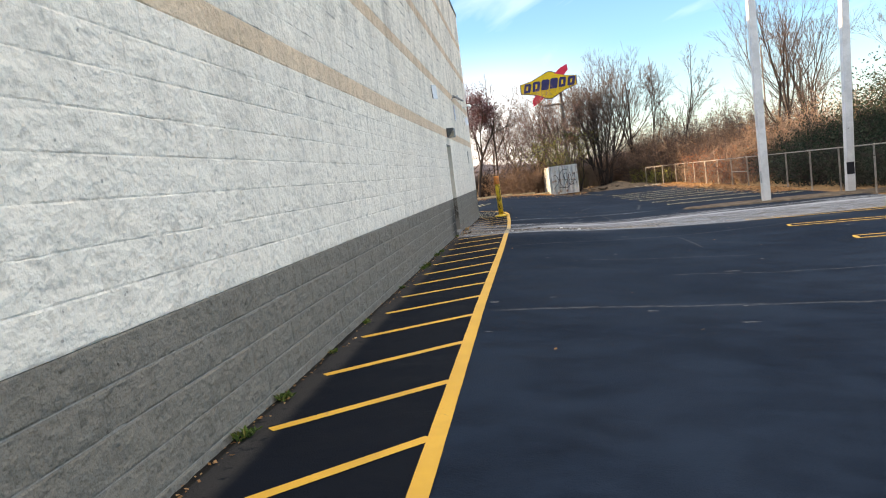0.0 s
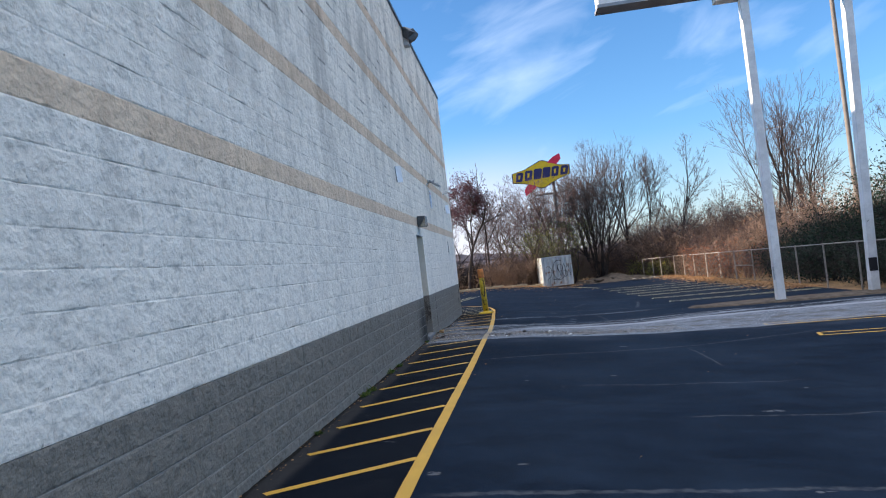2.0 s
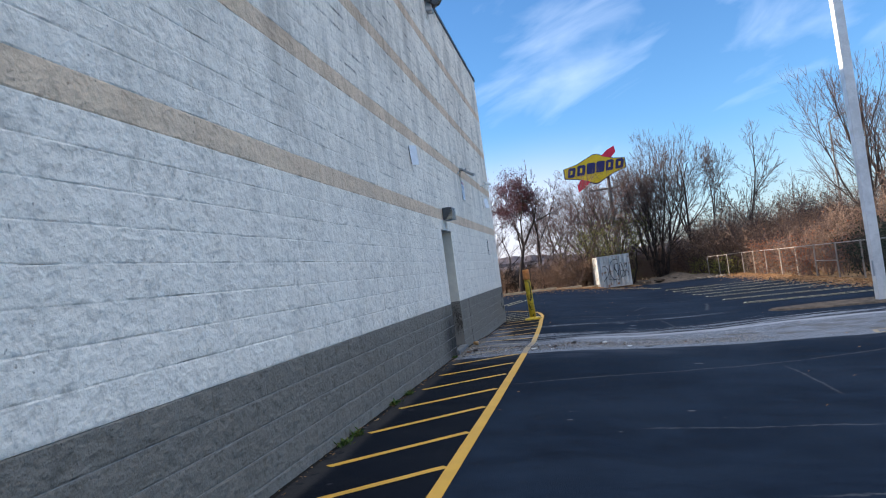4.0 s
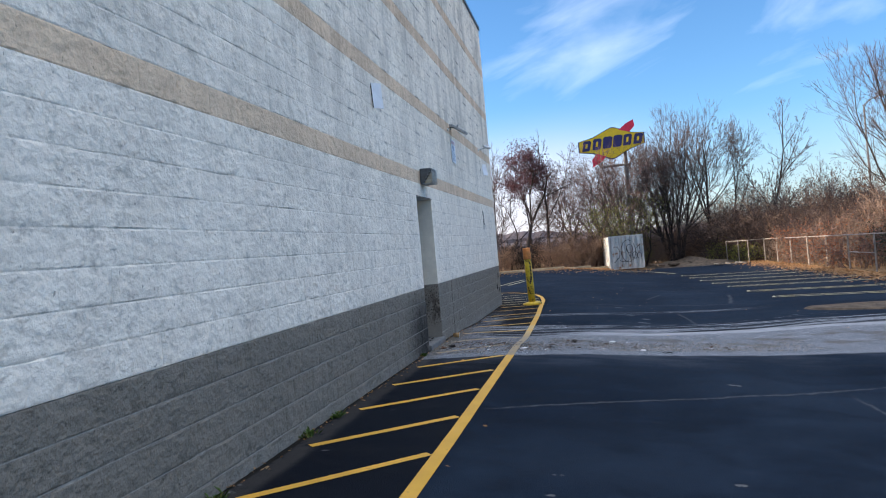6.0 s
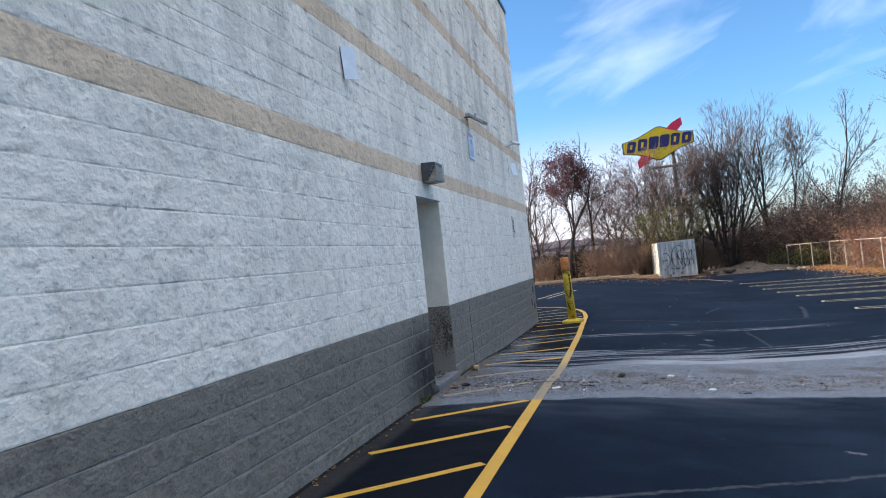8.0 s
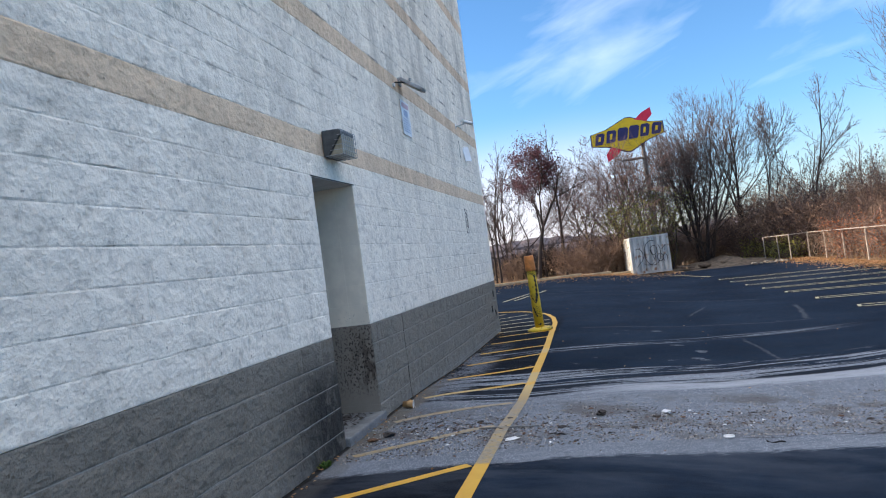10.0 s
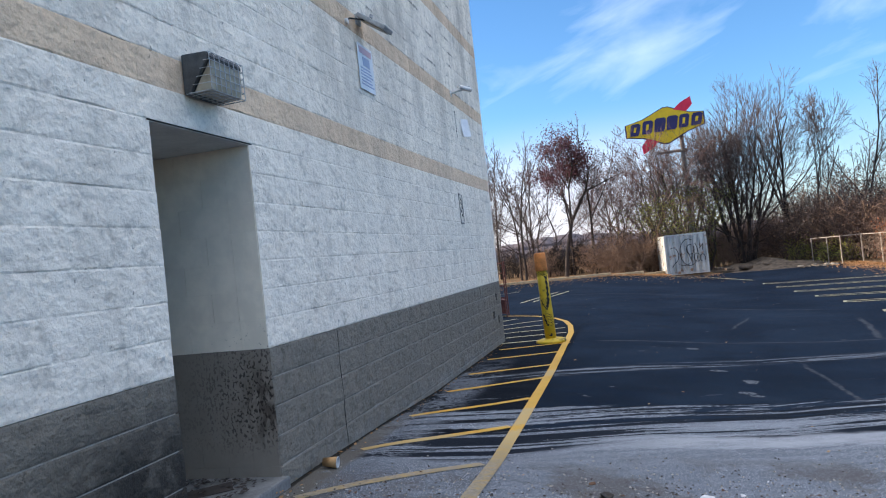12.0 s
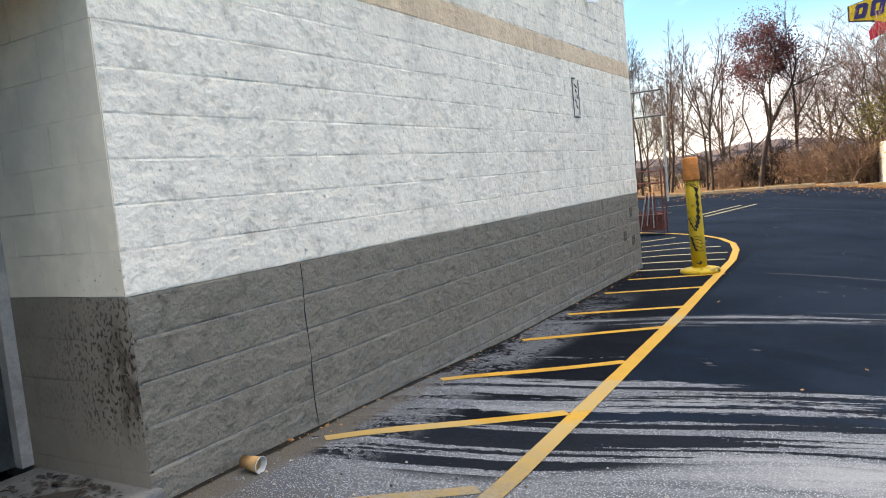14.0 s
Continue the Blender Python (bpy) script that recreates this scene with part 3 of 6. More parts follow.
def stripe(name, pts, width, material, label, group="", lift=0.005):
    """A painted line along points in plan, laid on the ground."""
    fine = []
    for (xa, ya), (xb, yb) in zip(pts, pts[1:]):
        n = max(1, int(math.hypot(xb - xa, yb - ya) / 0.2))
        fine += [(xa + (xb - xa) * i / n, ya + (yb - ya) * i / n) for i in range(n)]
    fine.append(pts[-1])
    vs, fs = [], []
    for i, (x, y) in enumerate(fine):
        a, b = fine[max(0, i - 1)], fine[min(len(fine) - 1, i + 1)]
        d = Vector((b[0] - a[0], b[1] - a[1])).normalized()
        w = width / 2 * (1 + 0.015 * math.sin(i * 1.7 + x * 3))
        for s in (1, -1):
            px, py = x - d.y * w * s, y + d.x * w * s
            vs.append((px, py, gz(px, py) + lift))
        if i:
            fs.append((2 * i - 2, 2 * i - 1, 2 * i + 1, 2 * i))
    return tagged(mesh_object(name, vs, fs, material), label, "road marking", group, "structure")


# the long edge line, which bends round behind the building
EDGE = [(-1.15, -6), (-1.15, 8), (-1.105, 14), (-1.09, 20), (-1.12, 22.5), (-1.165, 25.2), (-1.23, 27.2), (-1.29, 29.4), (-1.42, 30.7), (-1.62, 31.7), (-1.95, 32.5), (-2.45, 33.2), (-3.1, 33.8), (-4.2, 34.6)]
stripe("marking", EDGE, 0.107, M_YELLOW, "long yellow painted edge line of a hatched margin", lift=0.009)
# where each hatch stripe begins by the wall and where it meets the edge line
HATCH = [(1.65, 2.60), (2.88, 3.86), (4.11, 5.00), (5.34, 6.24), (6.67, 7.52), (7.88, 8.72), (8.99, 9.82), (10.04, 10.98), (11.14, 12.17), (12.35, 13.42), (13.60, 14.62), (14.90, 15.90), (16.15, 17.10), (17.36, 18.30),
         (18.62, 19.55), (19.80, 20.87), (20.99, 22.08), (22.31, 23.35), (23.77, 24.62), (24.96, 25.66), (26.25, 26.95), (27.30, 28.02)]
for n, (ya, yb) in enumerate(HATCH):
    stripe("marking", [(-2.21 - 0.012 * (n > 16) * (n - 16), ya), (-1.19, yb)], 0.085, M_YELLOW, "slanting yellow hatch stripe between wall and edge line", "hatch stripes along the wall")
for i in range(6):
    y = 28.3 + i * 0.86
    xr = (-1.36, -1.40, -1.50, -1.75, -2.15, -2.9)[i]
    stripe("marking", [(-3.9, y - 1.0), (xr, y + 0.35)], 0.085, M_PALELINE, "slanting pale yellow hatch stripe past the corner", "hatch stripes along the wall")


def hairpin(x, y, reach, w, material, group):
    dx, dy = 0.976, -0.215
    a = (x + reach * dx, y + reach * dy)
    c = (x - dy * w, y + dx * w)
    stripe("marking", [a, (x, y), c, (c[0] + reach * dx, c[1] + reach * dy)], 0.09, material, "double painted bay line closed at its end", group)


for x, y in ((5.45, 14.0), (5.38, 17.25), (5.18, 19.75)):
    hairpin(x, y, 4.2, 0.42, M_YELLOW, "near parking bay lines")
for x, y in ((5.14, 30.1), (4.98, 32.7), (4.86, 35.35), (4.68, 37.5), (4.56, 39.7), (4.45, 42.1), (4.38, 44.4)):
    hairpin(x, y, 5.0, 0.38, M_PALELINE, "far parking bay lines")
stripe("marking", [(4.4, 47.2), (3.4, 51.0), (1.5, 54.3)], 0.10, M_PALELINE, "faded pale line along the lot's far edge")
stripe("marking", [(-3.75, 38.8), (-3.05, 43.4)], 0.10, M_PALELINE, "faded yellow bay line", "bay lines past the corner")
stripe("marking", [(-3.35, 38.8), (-2.6, 43.4)], 0.10, M_PALELINE, "faded yellow bay line", "bay lines past the corner")
stripe("marking", [(-6.4, 44.8), (-5.0, 46.4)], 0.10, M_PALELINE, "faded yellow bay line", "bay lines past the corner")
stripe("marking", [(-6.6, 40.2), (-4.9, 41.6)], 0.10, M_PALELINE, "faded yellow bay line", "bay lines past the corner")

# ---------------------------------------------------------------- the block building
WX, YC, COURSE, G0 = -2.40, 28.5, 0.2032, 1.0
D0, D1, DTOP = 18.94, 20.0, G0 + 7 * COURSE
ROOF = G0 + 33 * COURSE
Y_START = -2.0

# core behind the blocks, with the doorway left open
bm = bmesh.new()
xf, xb = WX - 0.014, WX - 0.30
add_box(bm, xb, xf, -40, D0, -0.4, ROOF)
add_box(bm, xb, xf, D1, YC - 0.006, -0.4, ROOF)
add_box(bm, xb, xf, D0, D1, DTOP, ROOF)
wall = part("wall_east", bm, M_MORTAR)
tagged(wall, "long split-face block wall, white above a grey base with tan bands", "wall", kind="structure")
bm = bmesh.new()
add_box(bm, xf + 0.0005, WX + 0.0026, -40, D0 - 0.02, -0.4, G0 - 0.004)
add_box(bm, xf + 0.0005, WX + 0.0026, D1 + 0.02, YC - 0.006, -0.4, G0 - 0.004)
part("grey_mortar", bm, M_MORTAR_G, wall)
bm = bmesh.new()
add_box(bm, -30, xb - 0.002, YC - 0.35, YC - 0.02, -0.4, ROOF)
tagged(part("wall_north", bm, M_WHITE), "white painted rear wall of the store", "wall", kind="structure")
bm = bmesh.new()
add_box(bm, -30, xb - 0.002, -40, YC - 0.36, ROOF - 0.5, ROOF - 0.2)
tagged(part("roof", bm, M_COPING), "flat dark roof behind the parapet", "roof", kind="structure")
# two-height wing out of view, added only to cast shade over the far lot
bm = bmesh.new()
add_box(bm, -40, -10.5, 28.9, 45.0, -0.4, ROOF)
add_box(bm, -40, -10.5, 45.002, 56.0, -0.4, 3.4)
tagged(part("wall_rear_wing", bm, M_WHITE), "added plain white wing, out of view, that shades the far lot", "wall", kind="structure")
bm = bmesh.new()
add_box(bm, -30, -29.7, -40, YC - 0.4, -0.4, ROOF)
add_box(bm, -29.6, xb - 0.002, -40, -39.7, -0.4, ROOF)
tagged(part("wall_west", bm, M_WHITE), "plain far walls closing the store", "wall", kind="structure")
bm = bmesh.new()
add_box(bm, WX - 0.36, WX + 0.035, -40, YC + 0.03, ROOF + 0.001, ROOF + 0.035, 0.006)
add_box(bm, WX + 0.018, WX + 0.034, -40, YC + 0.03, ROOF - 0.06, ROOF - 0.001)
tagged(part("coping", bm, M_COPING), "thin dark metal coping along the parapet", "coping", kind="structure")


def paint_of(k):
    return 1 if k <= 4 else (2 if k in (13, 19, 25, 31) else 0)


PAINTS = (M_WHITE, M_GREY, M_TAN)


def block_grid(nu, nv, length, height, seed, deep):
    """Front of one split-face block in its own plane: local y along the wall, z up, x outwards; the rim lies in the joint."""
    r = np.random.default_rng(seed)
    us = np.concatenate(([0, 0.006], np.linspace(0.006, length - 0.006, nu - 2)[1:-1], [length - 0.006, length]))
    vs = np.concatenate(([0, 0.010], np.linspace(0.010, height - 0.010, nv - 2)[1:-1], [height - 0.010, height]))
    nu, nv = len(us), len(vs)
    x = np.zeros((nv, nu))
    x[1:-1, 1:-1] = r.uniform(0.001, 0.012, (nv - 2, nu - 2)) * deep
    x[1:-1, 1:-1] += r.uniform(0.0, 0.004) * deep
    x[1:-1, 1:-1] = np.maximum(x[1:-1, 1:-1], 0.0045)
    x[1, 1:-1] = x[1, 1:-1] * 0.6 + 0.0014
    x[-2, 1:-1] = x[-2, 1:-1] * 0.6 + 0.0014
    x[1:-1, 1] = x[1:-1, 1] * 0.4 + 0.0028
    x[1:-1, -2] = x[1:-1, -2] * 0.4 + 0.0028
    x[:, 0] = -0.002 if r.random() < 0.03 else 0.0046
    x[:, -1] = 0.0046
    x[0, :] = x[-1, :] = 0.0034
    for row in (0, -1):
        if r.random() < 0.12:
            a = r.integers(0, nu // 2)
            x[row, a:a + r.integers(2, 5)] = -0.004
    jig = r.uniform(-0.012, 0.012, (nv, nu, 2))
    jig[0] = jig[-1] = 0
    jig[:, 0] = jig[:, -1] = 0
    jig[1] *= 0.25
    jig[-2] *= 0.25
    jig[:, 1] *= 0.3
    jig[:, -2] *= 0.3
    verts = np.stack([x, us[None, :] + jig[..., 0], vs[:, None] + jig[..., 1]], -1).reshape(-1, 3)
    n = len(verts)
    faces = []
    for j in range(nv - 1):
        for i in range(nu - 1):
            o = n if j in (0, nv - 2) else 0
            faces.append((o + j * nu + i, o + j * nu + i + 1, o + (j + 1) * nu + i + 1, o + (j + 1) * nu + i))
    return np.concatenate([verts, verts]), faces


def courses():
    """Every block of the wall: course number and its reach along y, cut at the doorway and the ends."""
    for k in range(-1, 38):
        z = G0 + (k - 5) * COURSE
        y = Y_START - (0.203 if k % 2 else 0.0) - 0.05
        jag = [((k * 37 + m * 61) % 17 / 17 - 0.4) * 0.022 for m in range(3)]
        while y < YC - 0.03:
            a, b = max(y, Y_START), min(y + 0.4064, YC + jag[0])
            y += 0.4064
            spans = [(a, b)]
            if -0.05 < z < DTOP - 0.05:
                spans = [(a, min(b, D0 + abs(jag[1]))), (max(a, D1 + min(0.0, jag[2])), b)]
            for s, e in spans:
                if e - s > 0.06:
                    yield k, s, e, z


field = {0: ([], []), 1: ([], []), 2: ([], [])}
LIB = [block_grid(9, 6, 0.4064, 0.2028, 100 + i, 1.0) for i in range(40)]
near_blocks = []
for n, (k, s, e, z) in enumerate(courses()):
    if 20.0 <= s < 25.4 and -1 <= k <= 17 and abs(e - s - 0.4064) < 0.001:
        near_blocks.append((k, s, z))
        continue
    v, f = LIB[n % 40] if abs(e - s - 0.4064) < 0.001 else block_grid(6, 6, e - s, 0.2028, n, 1.0)
    V, F = field[paint_of(k)]
    base = sum(len(q) for q in V)
    V.append(v * np.array([0.75 if k > 4 else 1.0, 1, 1 if k > 4 else 0.965]) + np.array([WX + 0.0005, s, z + (0.0002 if k > 4 else 0.004)]))
    F.extend([tuple(i + base for i in q) for q in f])
for p, (V, F) in field.items():
    ob = mesh_object("block_field", np.concatenate(V).tolist(), F, PAINTS[p], wall, smooth=True)
    ob["kind"] = "stuff"


# ---------------------------------------------------------------- doorway
recess = thing("wall_recess", "recessed doorway lined with smooth beige and dark grey block", "wall", kind="structure")
bm = bmesh.new()
add_box(bm, -3.60, xb - 0.001, D1 + 0.002, D1 + 0.2, G0, DTOP + 0.3)
add_box(bm, -3.60, xb - 0.001, D0 - 0.2, D0 - 0.002, G0, DTOP + 0.3)
part("backing", bm, M_JAMB, recess)
bm = bmesh.new()
add_box(bm, -3.60, xb - 0.001, D1 + 0.002, D1 + 0.2, -0.3, G0 - 0.001)
add_box(bm, -3.60, xb - 0.001, D0 - 0.2, D0 - 0.002, -0.3, G0 - 0.001)
part("backing", bm, M_JAMB_G, recess)
bm = bmesh.new()
add_box(bm, xb - 0.0005, WX + 0.003, D1 - 0.0005, D1 + 0.0015, -0.2, G0 - 0.001)
part("return_face", bm, M_JAMB_G, recess)
bm = bmesh.new()
add_box(bm, xb - 0.0005, WX + 0.003, D1 - 0.0005, D1 + 0.0015, G0, DTOP - 0.013)
part("return_face", bm, M_JAMB, recess)


def jamb_piece(x0, x1, z0, z1, mat):
    b = bmesh.new()
    add_box(b, x0 + 0.0015, x1 - 0.0015, D1 - 0.004, D1 + 0.001, z0 + 0.0015, z1 - 0.0015, 0.0015)
    part("block", b, mat, recess)


for k in range(0, 12):
    z0 = G0 + (k - 5) * COURSE
    mat = M_JAMB_G if k <= 4 else M_JAMB
    cuts = [-2.402, -2.60] + ([-3.0, -3.32] if k % 2 else [-2.80, -3.2, -3.32])
    for a, b in zip(cuts, cuts[1:]):
        jamb_piece(b, a, z0, z0 + COURSE, mat)
bm = bmesh.new()
add_box(bm, -3.45, WX + 0.004, D0 - 0.01, D1 + 0.01, DTOP - 0.012, DTOP + 0.006, 0.002)
part("lintel_plate", bm, M_SOFFIT, recess)
bm = bmesh.new()
add_box(bm, WX + 0.005, WX + 0.012, D0 - 0.02, D1 + 0.03, DTOP - 0.006, DTOP + 0.001)
part("lintel_edge", bm, M_BLACK, recess, "thin black steel lintel edge")
door = thing("door_1", "dark closed steel door deep in the recess", "door", kind="structure")
bm = bmesh.new()
add_box(bm, -3.42, -3.37, D0 + 0.06, D1 - 0.07, 0.13, DTOP - 0.07, 0.004)
leaf = part("door_leaf", bm, M_DOOR, door)
bm = bmesh.new()
add_box(bm, -3.44, -3.31, D1 - 0.07, D1 - 0.006, 0.125, DTOP - 0.014, 0.004)
add_box(bm, -3.44, -3.31, D0 + 0.001, D0 + 0.06, 0.125, DTOP - 0.014, 0.004)
add_box(bm, -3.44, -3.31, D0 + 0.061, D1 - 0.071, DTOP - 0.07, DTOP - 0.014, 0.004)
part("door_frame", bm, M_FRAME, door, "beige steel door frame")
bm = bmesh.new()
add_tube(bm, (-3.36, D1 - 0.16, 1.05), (-3.30, D1 - 0.16, 1.05), 0.03)
part("door_handle", bm, M_STEEL, leaf, "round steel knob")
bm = bmesh.new()
add_box(bm, -3.30, -2.35, D0 + 0.003, D1 + 0.03, -0.25, 0.115, 0.018)
for v in bm.verts:
    v.co.z += 0.008 * noise.noise(v.co * 3)
tagged(part("step", bm, M_CONC), "low worn concrete step in the doorway", "step", kind="structure")

# ---------------------------------------------------------------- fixtures on the wall
lamp = thing("wall_light", "dark wedge-shaped wall light with a wire guard above the doorway", "wall light", pose(WX, 19.29, 2.62))
bm = bmesh.new()
W = 0.37
prof = [(0.012, 0.0), (0.055, 0.005), (0.20, 0.205), (0.185, 0.24), (0.012, 0.245)]
fr = [bm.verts.new((x, 0, z)) for x, z in prof]
bk = [bm.verts.new((x, W, z)) for x, z in prof]
bm.faces.new(fr)
bm.faces.new(list(reversed(bk)))
for i in range(5):
    bm.faces.new((fr[i], bk[i], bk[(i + 1) % 5], fr[(i + 1) % 5]))
bmesh.ops.bevel(bm, geom=list(bm.edges), offset=0.006, segments=2, affect="EDGES")
housing = part("housing", bm, M_DARKMETAL, lamp)
k = Nodes("dusty_lens", 0.35, 0, 0.5)
M_LENS = k.done(k.mix(k.ramp(k.noise(8, 4), 0.3, 0.7), (0.26, 0.225, 0.16), (0.46, 0.41, 0.31)))
bm = bmesh.new()
lens_prof = [(0.066, 0.006), (0.188, 0.014), (0.196, 0.060), (0.200, 0.198)]
near_side = [bm.verts.new((x, 0.014, z)) for x, z in lens_prof]
far_side = [bm.verts.new((x, W - 0.014, z)) for x, z in lens_prof]
bm.faces.new(near_side)
bm.faces.new(list(reversed(far_side)))
for i in range(4):
    bm.faces.new((near_side[i], far_side[i], far_side[(i + 1) % 4], near_side[(i + 1) % 4]))
bmesh.ops.bevel(bm, geom=list(bm.edges), offset=0.005, segments=2, affect="EDGES")
part("lens", bm, M_LENS, housing, "dusty yellowish lens")
bm = bmesh.new()
GX, GZ0, GZ1 = 0.205, 0.006, 0.232
for i in range(8):
    y = -0.004 + (W + 0.008) * i / 7
    add_tube(bm, (GX, y, GZ0), (GX, y, GZ1), 0.0026, sides=5)
    add_tube(bm, (GX, y, GZ0), (0.03, y, GZ0 - 0.004), 0.0026, sides=5)
    add_tube(bm, (GX, y, GZ1), (0.186, y, GZ1 + 0.004), 0.0026, sides=5)
for i in range(6):
    z = GZ0 + (GZ1 - GZ0) * i / 5
    add_tube(bm, (GX, -0.006, z), (GX, W + 0.006, z), 0.0026, sides=5)
    back = 0.05 + 0.145 * max(0.0, z) / 0.24
    for y in (-0.005, W + 0.005):
        add_tube(bm, (GX, y, z), (back, y, z), 0.0026, sides=5)
for i in range(4):
    x = 0.05 + 0.17 * i / 4
    add_tube(bm, (x, -0.006, GZ0 - 0.002), (x, W + 0.006, GZ0 - 0.002), 0.0026, sides=5)
part("guard", bm, M_STEEL, lamp, "bent steel wire guard")

flood = thing("flood_light", "flat grey flood light on a short arm with a loose cable", "flood light", pose(WX, 22.42, 4.06))
bm = bmesh.new()
add_box(bm, 0.06, 0.40, -0.10, 0.14, -0.02, 0.025, 0.008, pose(0, 0, 0, 0, 34, 0))
head = part("head", bm, M_STEEL, flood)
bm = bmesh.new()
add_box(bm, 0.09, 0.37, -0.075, 0.115, -0.03, -0.021, 0.003, pose(0, 0, 0, 0, 34, 0))
part("lens", bm, M_LENS, head)
bm = bmesh.new()
add_tube(bm, (0.0, 0.02, -0.05), (0.16, 0.02, -0.06), 0.014)
add_tube(bm, (0.16, 0.02, -0.06), (0.17, 0.02, -0.03), 0.02)
add_box(bm, 0.0, 0.03, -0.03, 0.07, -0.11, 0.0, 0.006)
part("arm", bm, M_STEEL, flood)
bm = bmesh.new()
cab = [(0.17, 0.02, -0.06), (0.13, -0.06, -0.10), (0.07, -0.16, -0.105), (0.03, -0.24, -0.115), (0.015, -0.30, -0.15)]
for a, b in zip(cab, cab[1:]):
    add_tube(bm, a, b, 0.009, sides=7)
part("cable", bm, M_BLACK, flood, "black loose cable")
bm = bmesh.new()
add_tube(bm, (0.0, -0.30, -0.16), (0.03, -0.30, -0.16), 0.03)
part("outlet", bm, M_POLEWHITE, flood, "small white outlet")

secam = thing("security_camera", "small pale bullet security camera on a wall bracket", "camera", pose(WX, 26.28, 4.0))
bm = bmesh.new()
add_tube(bm, (0.16, -0.06, 0.07), (0.30, 0.10, 0.03), 0.035, sides=14)
add_box(bm, 0.14, 0.33, -0.04, 0.04, 0.10, 0.115, 0.003, pose(0, 0, 0, 0, 0, 40))
body = part("body", bm, M_POLEWHITE, secam)
bm = bmesh.new()
add_tube(bm, (0.0, 0, 0.0), (0.012, 0, 0.0), 0.05)
add_tube(bm, (0.0, 0, 0.0), (0.2, 0, 0.035), 0.016)
part("bracket", bm, M_POLEWHITE, secam)
bm = bmesh.new()
add_tube(bm, (0.298, 0.098, 0.031), (0.305, 0.106, 0.029), 0.028)
part("lens", bm, M_BLACK, body)

roof_lamp = thing("roof_flood_light", "pair of dark flood lights bracketed to the parapet", "flood light", pose(WX, 20.75, 7.42))
bm = bmesh.new()
add_box(bm, 0.0, 0.14, -0.12, 0.12, -0.16, 0.10, 0.02)
part("bracket", bm, M_STEEL, roof_lamp)
for s, (yy, zz, rot) in enumerate(((-0.05, -0.05, -35), (0.06, 0.30, 40))):
    bm = bmesh.new()
    add_box(bm, 0.10, 0.38, -0.17, 0.17, -0.12, 0.12, 0.03, pose(0, yy, zz, 0, rot, 20 - 50 * s))
    part("head", bm, M_DARKMETAL, roof_lamp)
bm = bmesh.new()
add_tube(bm, (0.07, 0.0, 0.0), (0.16, 0.05, 0.28), 0.02)
part("stem", bm, M_STEEL, roof_lamp)

M_SIGNWHITE = plain("sign_white", (0.74, 0.76, 0.80), 0.4, 0, 0.08, 4)
M_INK = plain("black_paint_marks", (0.02, 0.02, 0.024), 0.5, 0, 0.2, 9)


def plate(name, y, z, w, h, lift, tilt, label, category, swing=0):
    ob = thing(name, label, category, pose(WX + lift, y, z, 0, tilt, swing))
    b = bmesh.new()
    add_box(b, 0, 0.008, -w / 2, w / 2, -h / 2, h / 2, 0.003)
    part("panel", b, M_SIGNWHITE, ob)
    return ob


def bar(ob, name, y0, y1, z0, z1, mat, label=""):
    b = bmesh.new()
    add_box(b, 0.0085, 0.0105, y0, y1, z0, z1)
    part(name, b, mat, ob.children[0], label)


M_FADEBLUE = plain("faded_blue_print", (0.36, 0.43, 0.60), 0.5, 0, 0.15, 6)
notice = plate("notice_sign", 22.53, 3.52, 0.42, 0.47, 0.016, 0, "white notice sign with faded pink heading and blue lines", "sign")
bar(notice, "heading", -0.17, 0.17, 0.14, 0.205, plain("faded_pink", (0.60, 0.40, 0.45), 0.5, 0, 0.15, 5), "faded pink heading bar")
bar(notice, "picture", -0.09, 0.10, 0.02, 0.11, M_FADEBLUE, "faded blue picture of a device")
for i in range(6):
    bar(notice, "text_line", -0.17, 0.10 + 0.07 * ((i * 7) % 3) / 2, -0.02 - i * 0.033, -0.006 - i * 0.033, M_FADEBLUE)
loose = plate("wall_plate", 16.95, 3.56, 0.15, 0.33, 0.07, -5, "loose white plate hanging askew off the wall", "sign", -38)
bm = bmesh.new()
add_box(bm, -0.012, -0.001, -0.075, -0.062, -0.155, 0.155)
part("backing_strip", bm, M_INK, loose, "dark strip behind the plate")
plate2 = plate("wall_plate", 26.80, 3.54, 0.16, 0.30, 0.06, -12, "small loose white plate near the corner", "sign", -38)
# scrawled outline on the wall near the corner
scrawl = thing("paint_scrawl", "thin black scrawled outline on the white wall", "graffiti", pose(WX + 0.012, 26.16, 2.23))
for nm, (a, b, c, e) in {"left_stroke": (-0.12, -0.105, -0.23, 0.22), "right_stroke": (0.075, 0.09, -0.20, 0.20), "base_stroke": (-0.12, 0.09, -0.235, -0.22), "top_stroke": (-0.11, -0.02, 0.205, 0.22)}.items():
    bm = bmesh.new()
    add_box(bm, 0.0, 0.003, a, b, c, e)
    part(nm, bm, M_INK, scrawl)
for i in range(5):
    bm = bmesh.new()
    add_tube(bm, (0.002, -0.06 + 0.04 * (i % 3), 0.15 - i * 0.06), (0.002, 0.03 - 0.03 * (i % 2), 0.11 - i * 0.06), 0.005, sides=5)
    part("scribble", bm, M_INK, scrawl)
# tag strokes on the grey base at the corner
for y, z in ((27.7, 0.45), (28.05, 0.75), (28.1, 0.35)):
    tag = thing("paint_scrawl", "short black tally strokes on the grey block base", "graffiti", pose(WX + 0.016, y, z), group="marks on the grey base")
    for i in range(3):
        bm = bmesh.new()
        add_tube(bm, (0, -0.05 + 0.05 * i, -0.07), (0, -0.045 + 0.05 * i, 0.06), 0.0028, sides=5)
        part("stroke", bm, M_INK, tag)
